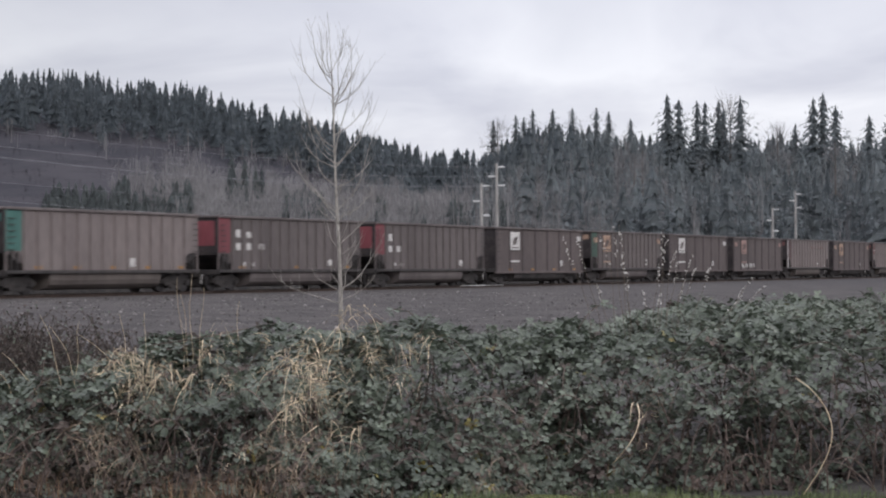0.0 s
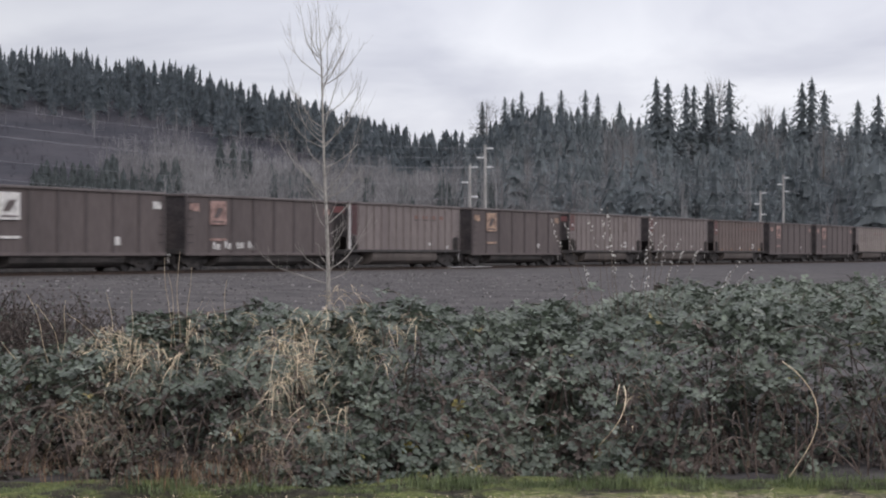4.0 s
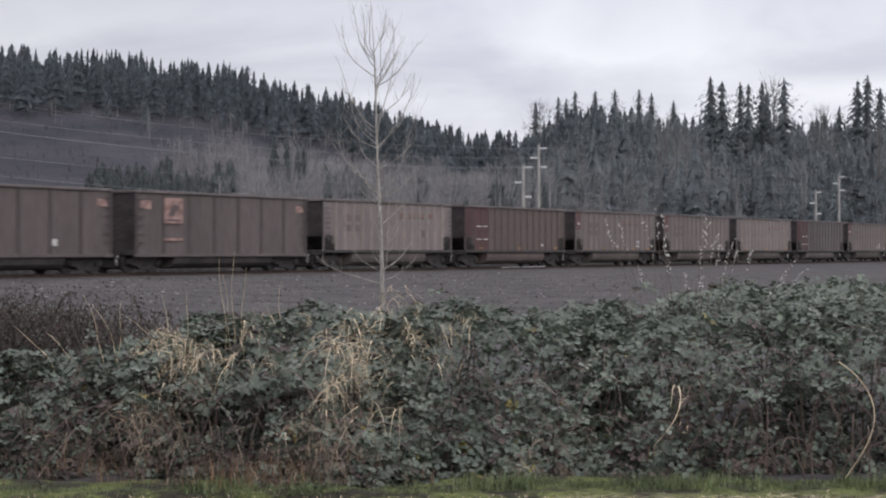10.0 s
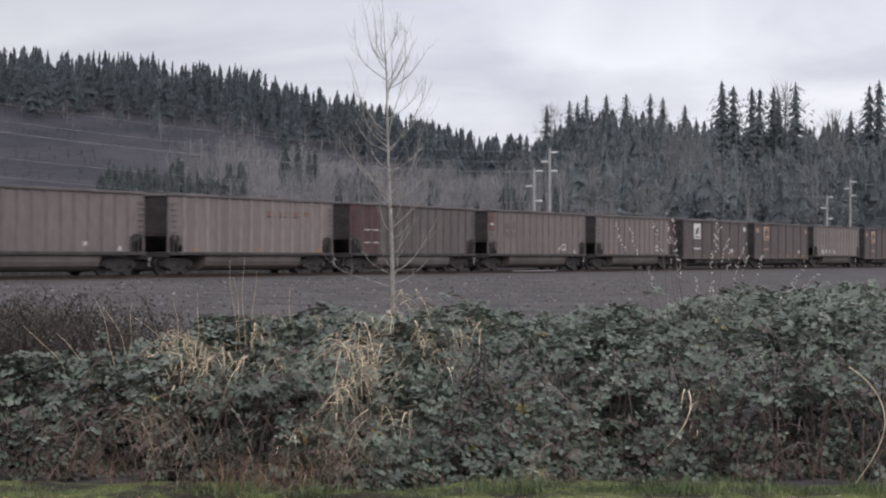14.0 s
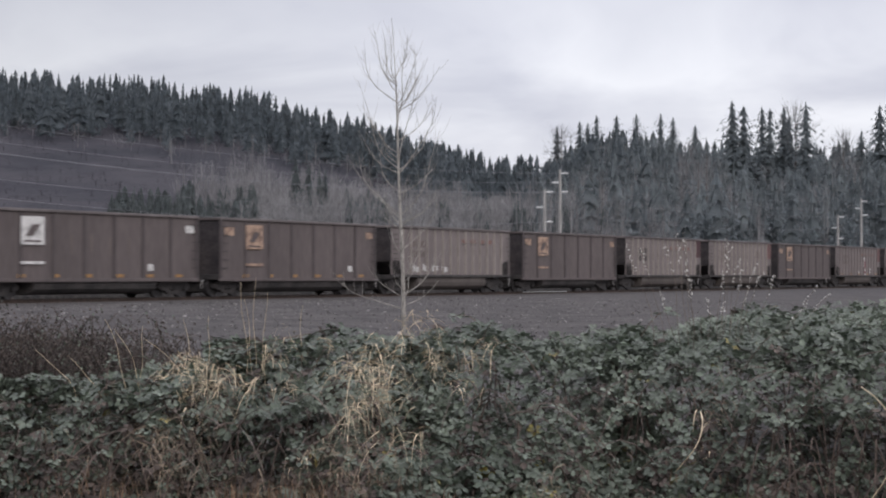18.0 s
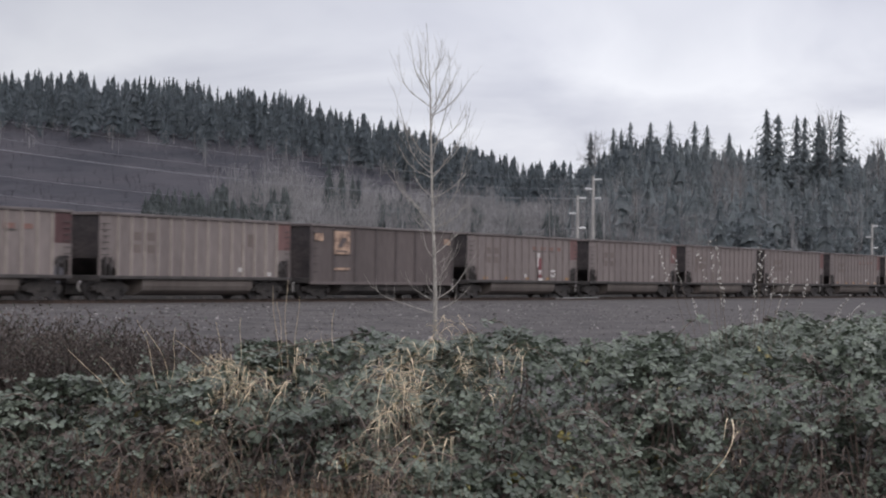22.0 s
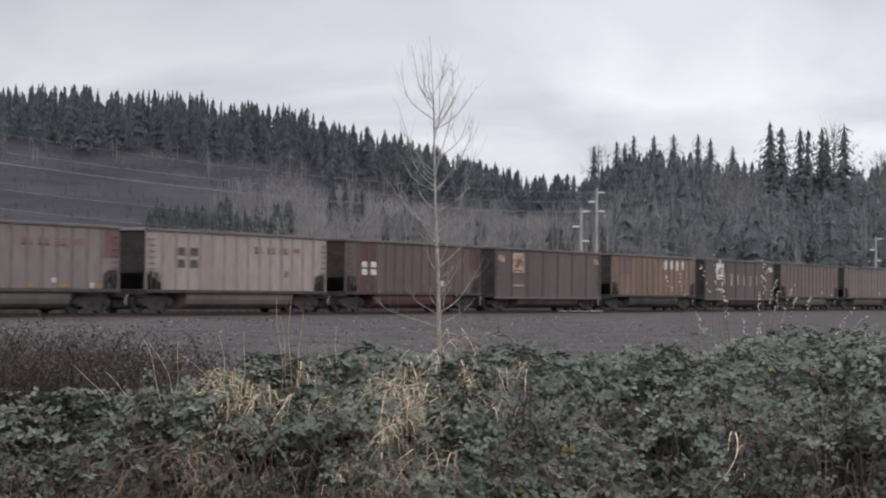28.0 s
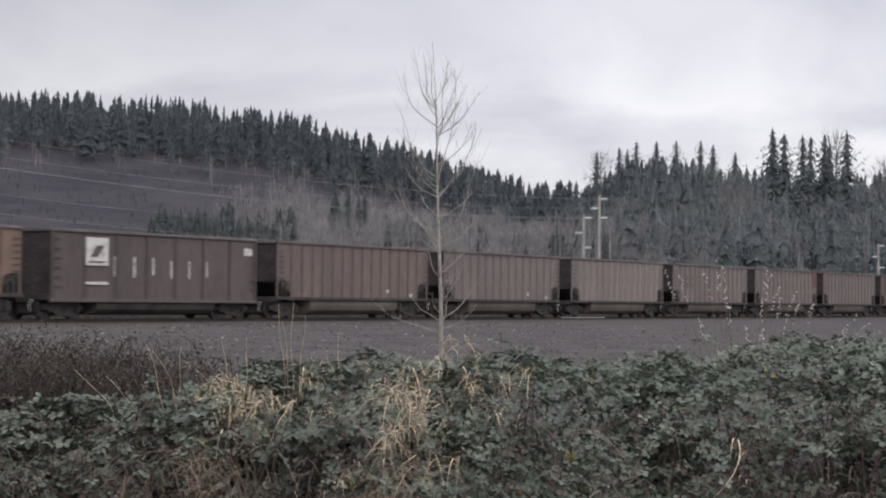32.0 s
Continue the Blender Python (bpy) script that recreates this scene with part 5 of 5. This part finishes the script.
def stalk(name, az, dist, z0, z1, bend, flecks, material, label, category, seed):
    """A thin upright stalk, with white seed flecks towards its tip."""
    r = np.random.default_rng(seed)
    x, y = dist * math.sin(radians(az)), dist * math.cos(radians(az))
    t = thing(name, label, category, pose(x, y, z0), group=category + "s")
    h = z1 - z0
    path = [(np.array([bend * u * u + 0.012 * math.sin(9 * u + seed), 0.02 * math.sin(5 * u), h * u]), 0.0029 * (1 - 0.6 * u)) for u in np.linspace(0, 1, 9)]
    v, f = tubes([path], 4)
    tri_object("stem", v, f, material, t)
    if flecks:
        ms = []
        for k in range(flecks):
            u = 1 - 0.22 * r.random() ** 1.2
            size = r.uniform(0.008, 0.0155)
            m = spin(r.normal(), r.normal(), r.normal(), (size, size, size * 1.5))
            ms.append(np.column_stack([m, np.array([bend * u * u + 0.012 * math.sin(9 * u + seed) + r.normal(0, 0.007), r.normal(0, 0.006), h * u])]))
        v, f = scatter(stone_v, stone_f, ms)
        tagged(tri_object("seed_fluff", v, f, M_SEED, t, True), kind="stuff")


WHITE = ((4.7, 0.99), (5.1, 0.87), (6.2, 1.27), (6.4, 1.34), (5.9, 0.96), (7.8, 1.22), (7.9, 0.99), (8.1, 0.53), (8.6, 0.41), (8.7, 0.02), (9.2, 0.02), (10.5, -0.29), (10.9, -0.49), (6.5, 0.70), (6.6, -0.07), (7.6, 0.14), (8.2, 0.19), (7.2, -0.67), (7.7, -0.76), (10.1, -0.92), (5.7, -0.45), (8.4, -0.32))
for k, (az, el) in enumerate(WHITE):
    d = 14.8 + 0.8 * ((k * 0.618) % 1)
    root = 7.2 + (az - 7.2) * 0.62
    stalk("seed_stalk", root, d, 0.80, EYE.z + d * math.tan(radians(el)), d * math.tan(radians(az - root)), 15, M_TWIG, "thin dry stalk with white fluffy seed heads", "seed stalk", 500 + k)
DRY = ((-10.7, -1.3, -.12), (-10.3, -1.6, -.15), (-10.0, -1.5, .03), (-6.9, -.2, -.04), (-6.6, -.05, .0), (-6.3, -.5, .02), (-6.75, -.7, -.05), (-8.6, -1.3, -.03), (-8.0, -1.2, .02), (-5.2, -.9, .02), (-12.4, -2.2, -.25), (-11.6, -2.4, -.2), (-9.0, -1.9, -.3))
for k, (az, el, bend) in enumerate(DRY):
    stalk("dry_stalk", az - math.degrees(bend / 14.4) * 0.5, 14.4, 0.6, EYE.z + 14.4 * math.tan(radians(el)), bend * 1.3, 0, M_STRAW, "thin bleached dry stalk above the brambles", "dry stalk", 560 + k)

# ---- young tree behind the brambles ----


# height on the stem, sideways reach, rise, all in metres
BOUGHS = ((1.15, -.87, .37), (1.30, -.44, .42), (1.19, .47, .34), (1.34, .60, .78), (1.52, .17, .17), (1.27, .12, .64), (1.39, -.14, .30),
          (2.33, -.52, .97), (2.26, -.27, .24), (1.96, .54, .84), (2.33, .42, .30), (1.82, .24, .20), (2.43, .55, 1.21), (2.75, .52, .47),
          (3.03, .52, 1.08), (3.07, .40, .55), (3.07, -.55, 1.24), (3.02, -.57, .62), (3.17, -.25, .30), (3.12, .24, 1.70), (3.81, .13, 1.15),
          (4.23, -.33, .85), (4.26, -.20, .80), (4.29, -.09, .75), (4.36, .17, .55), (3.95, .36, .66))


def young_tree(az, dist):
    """A slender leafless tree: a stem that splits at its head, and rising limbs with fine twigs."""
    base = place(az, dist)
    t = thing("young_alder_tree", "slender leafless young tree with pale bark and rising branches", "bare tree", pose(*base))
    r = np.random.default_rng(5)
    head = EYE.z + dist * math.tan(radians(7.85)) - base[2]

    def stem(z):
        u = z / head
        return np.array([-0.03 * u - 0.24 * max(0.0, u - 0.3) ** 1.5 + 0.012 * math.sin(u * 9), 0.02 * math.sin(u * 7), z])
    trunk = [(stem(head * u), 0.034 * max(0.0, 1 - u * 1.12) ** 0.8 + 0.003) for u in np.linspace(0, 1, 24)]
    v, f = tubes([trunk], 9)
    tri_object("trunk", v, f, M_BARK, t, True)
    shoots = [(z - base[2], dx, dz, r.uniform(-0.25, 0.25)) for z, dx, dz in BOUGHS]
    shoots += [(r.uniform(1.2, 4.3), r.uniform(-0.2, 0.2), r.uniform(0.3, 0.7), r.choice((-1, 1)) * r.uniform(0.3, 0.6)) for k in range(6)]
    shoots += [(r.uniform(1.3, 4.0), r.choice((-1, 1)) * r.uniform(0.2, 0.6), r.uniform(0.35, 0.8), r.uniform(-0.3, 0.3)) for k in range(13)]
    for z, dx, dz, dy in shoots:
        root = stem(z)
        length = math.sqrt(dx * dx + dy * dy + dz * dz)
        thick = 0.0026 + 0.0052 * min(1.0, length) * (1.1 - z / head * 0.6)

        def along(w):
            wave = 0.025 * length * math.sin(7 * w + z * 5)
            return root + np.array([dx * (1.5 * w - 0.5 * w * w) + wave, dy * (1.4 * w - 0.4 * w * w), dz * (0.62 * w + 0.38 * w * w) + 0.3 * wave])
        paths = [[(along(w), thick * (1 - w) ** 0.9 + 0.0016) for w in np.linspace(0, 1, 10)]]
        for m in range(int(3 + 7 * length)):
            w0 = r.uniform(0.25, 0.95)
            q0 = along(w0)
            side = (1 if m % 2 else -1) * r.uniform(0.25, 0.8)
            ln = length * r.uniform(0.14, 0.34) + 0.05
            tip = np.array([dx / length * 0.4 + side * 0.55, dy / length * 0.4 + r.normal(0, 0.35), 0.75]) * ln
            paths.append([(q0 + tip * np.array([w ** 0.8, w ** 0.8, w ** 1.25]), 0.0014 * (1 - w) + 0.0008) for w in np.linspace(0, 1, 5)])
        v, f = tubes(paths, 5)
        tri_object("branch", v, f, M_BARK, t, True)


young_tree(-2.08, 26.0)


def bare_shrub(az, dist, h, wide, count, seed, material=M_CANE):
    """A low leafless shrub with a haze of dead leaves."""
    base = place(az, dist)
    t = thing("bare_shrub", "low brown leafless shrub with a few withered leaves", "shrub", pose(*base), group="bare shrubs")
    r = np.random.default_rng(seed)
    paths, ms = [], []
    for k in range(count):
        a, ln = r.random() * 6.28, r.uniform(0.5, 1.0)
        x0 = r.normal(0, wide * 0.4)
        p = [(np.array([x0 + wide * 0.5 * ln * math.cos(a) * u, r.normal(0, 0.05) + wide * 0.5 * ln * math.sin(a) * u, h * ln * math.sin(u * 2.5)]) + (r.normal(0, 0.05, 3) * u), 0.0045 * (1 - 0.8 * u) + 0.0012) for u in np.linspace(0, 1, 6)]
        paths.append(p)
        for i in range(8):
            m = spin(r.normal(), r.normal(), r.random() * 6, (0.032, 0.032, 0.032))
            ms.append(np.column_stack([m, p[int(r.integers(2, 6))][0] + r.normal(0, 0.10, 3)]))
    v, f = tubes(paths, 4)
    tagged(tri_object("twig_tangle", v, f, material, t), kind="stuff")
    v, f = scatter(LEAFLET_V, LEAFLET_F, ms)
    tagged(tri_object("dead_foliage", v, f, M_DEADLEAF, t), kind="stuff")
    v, f = scatter(LEAFLET_V, LEAFLET_F, ms[::8])
    tagged(tri_object("green_foliage", v + np.array([0, -0.05, 0.03]), f, M_LEAF, t), kind="stuff")


for k, (az, d, h, w) in enumerate(((-14.8, 18.5, 1.3, 1.4), (-13.4, 18, 1.25, 1.3), (-12.2, 19, 1.25, 1.3), (-11.2, 18, 1.0, 1.2), (-10.2, 19.5, .8, 1.1), (-12.8, 21, 1.4, 1.5),
                                   (-14.5, 21, 1.5, 1.5), (-9.2, 20, .6, 1.0), (-15.8, 19.5, 1.4, 1.4), (-11.6, 21.5, 1.25, 1.3), (-10.6, 22, 1.0, 1.2))):
    bare_shrub(az, d, h * 0.80, w, 170, 600 + k, M_SHRUB)


# ---- what moves ----


def motions():
    """The train rolls past; its wheels turn."""
    times = [0.5 * k for k in range(65)]
    for j, car in CARS:
        walk(car, [(t, car_pose(j, t)) for t in times])
    lead = {}
    for w, wx in WHEELS:
        if wx not in lead:
            walk(w, [(k / 30, Matrix.Translation((wx, 0, 0.4572)) @ Matrix.Rotation(-travel(k / 30) / 0.4572, 4, "Y")) for k in range(961)])
            lead[wx] = w
        else:
            w.rotation_mode = "QUATERNION"
            turning = w.animation_data_create()
            turning.action = lead[wx].animation_data.action
            turning.action_slot = lead[wx].animation_data.action_slot


motions()
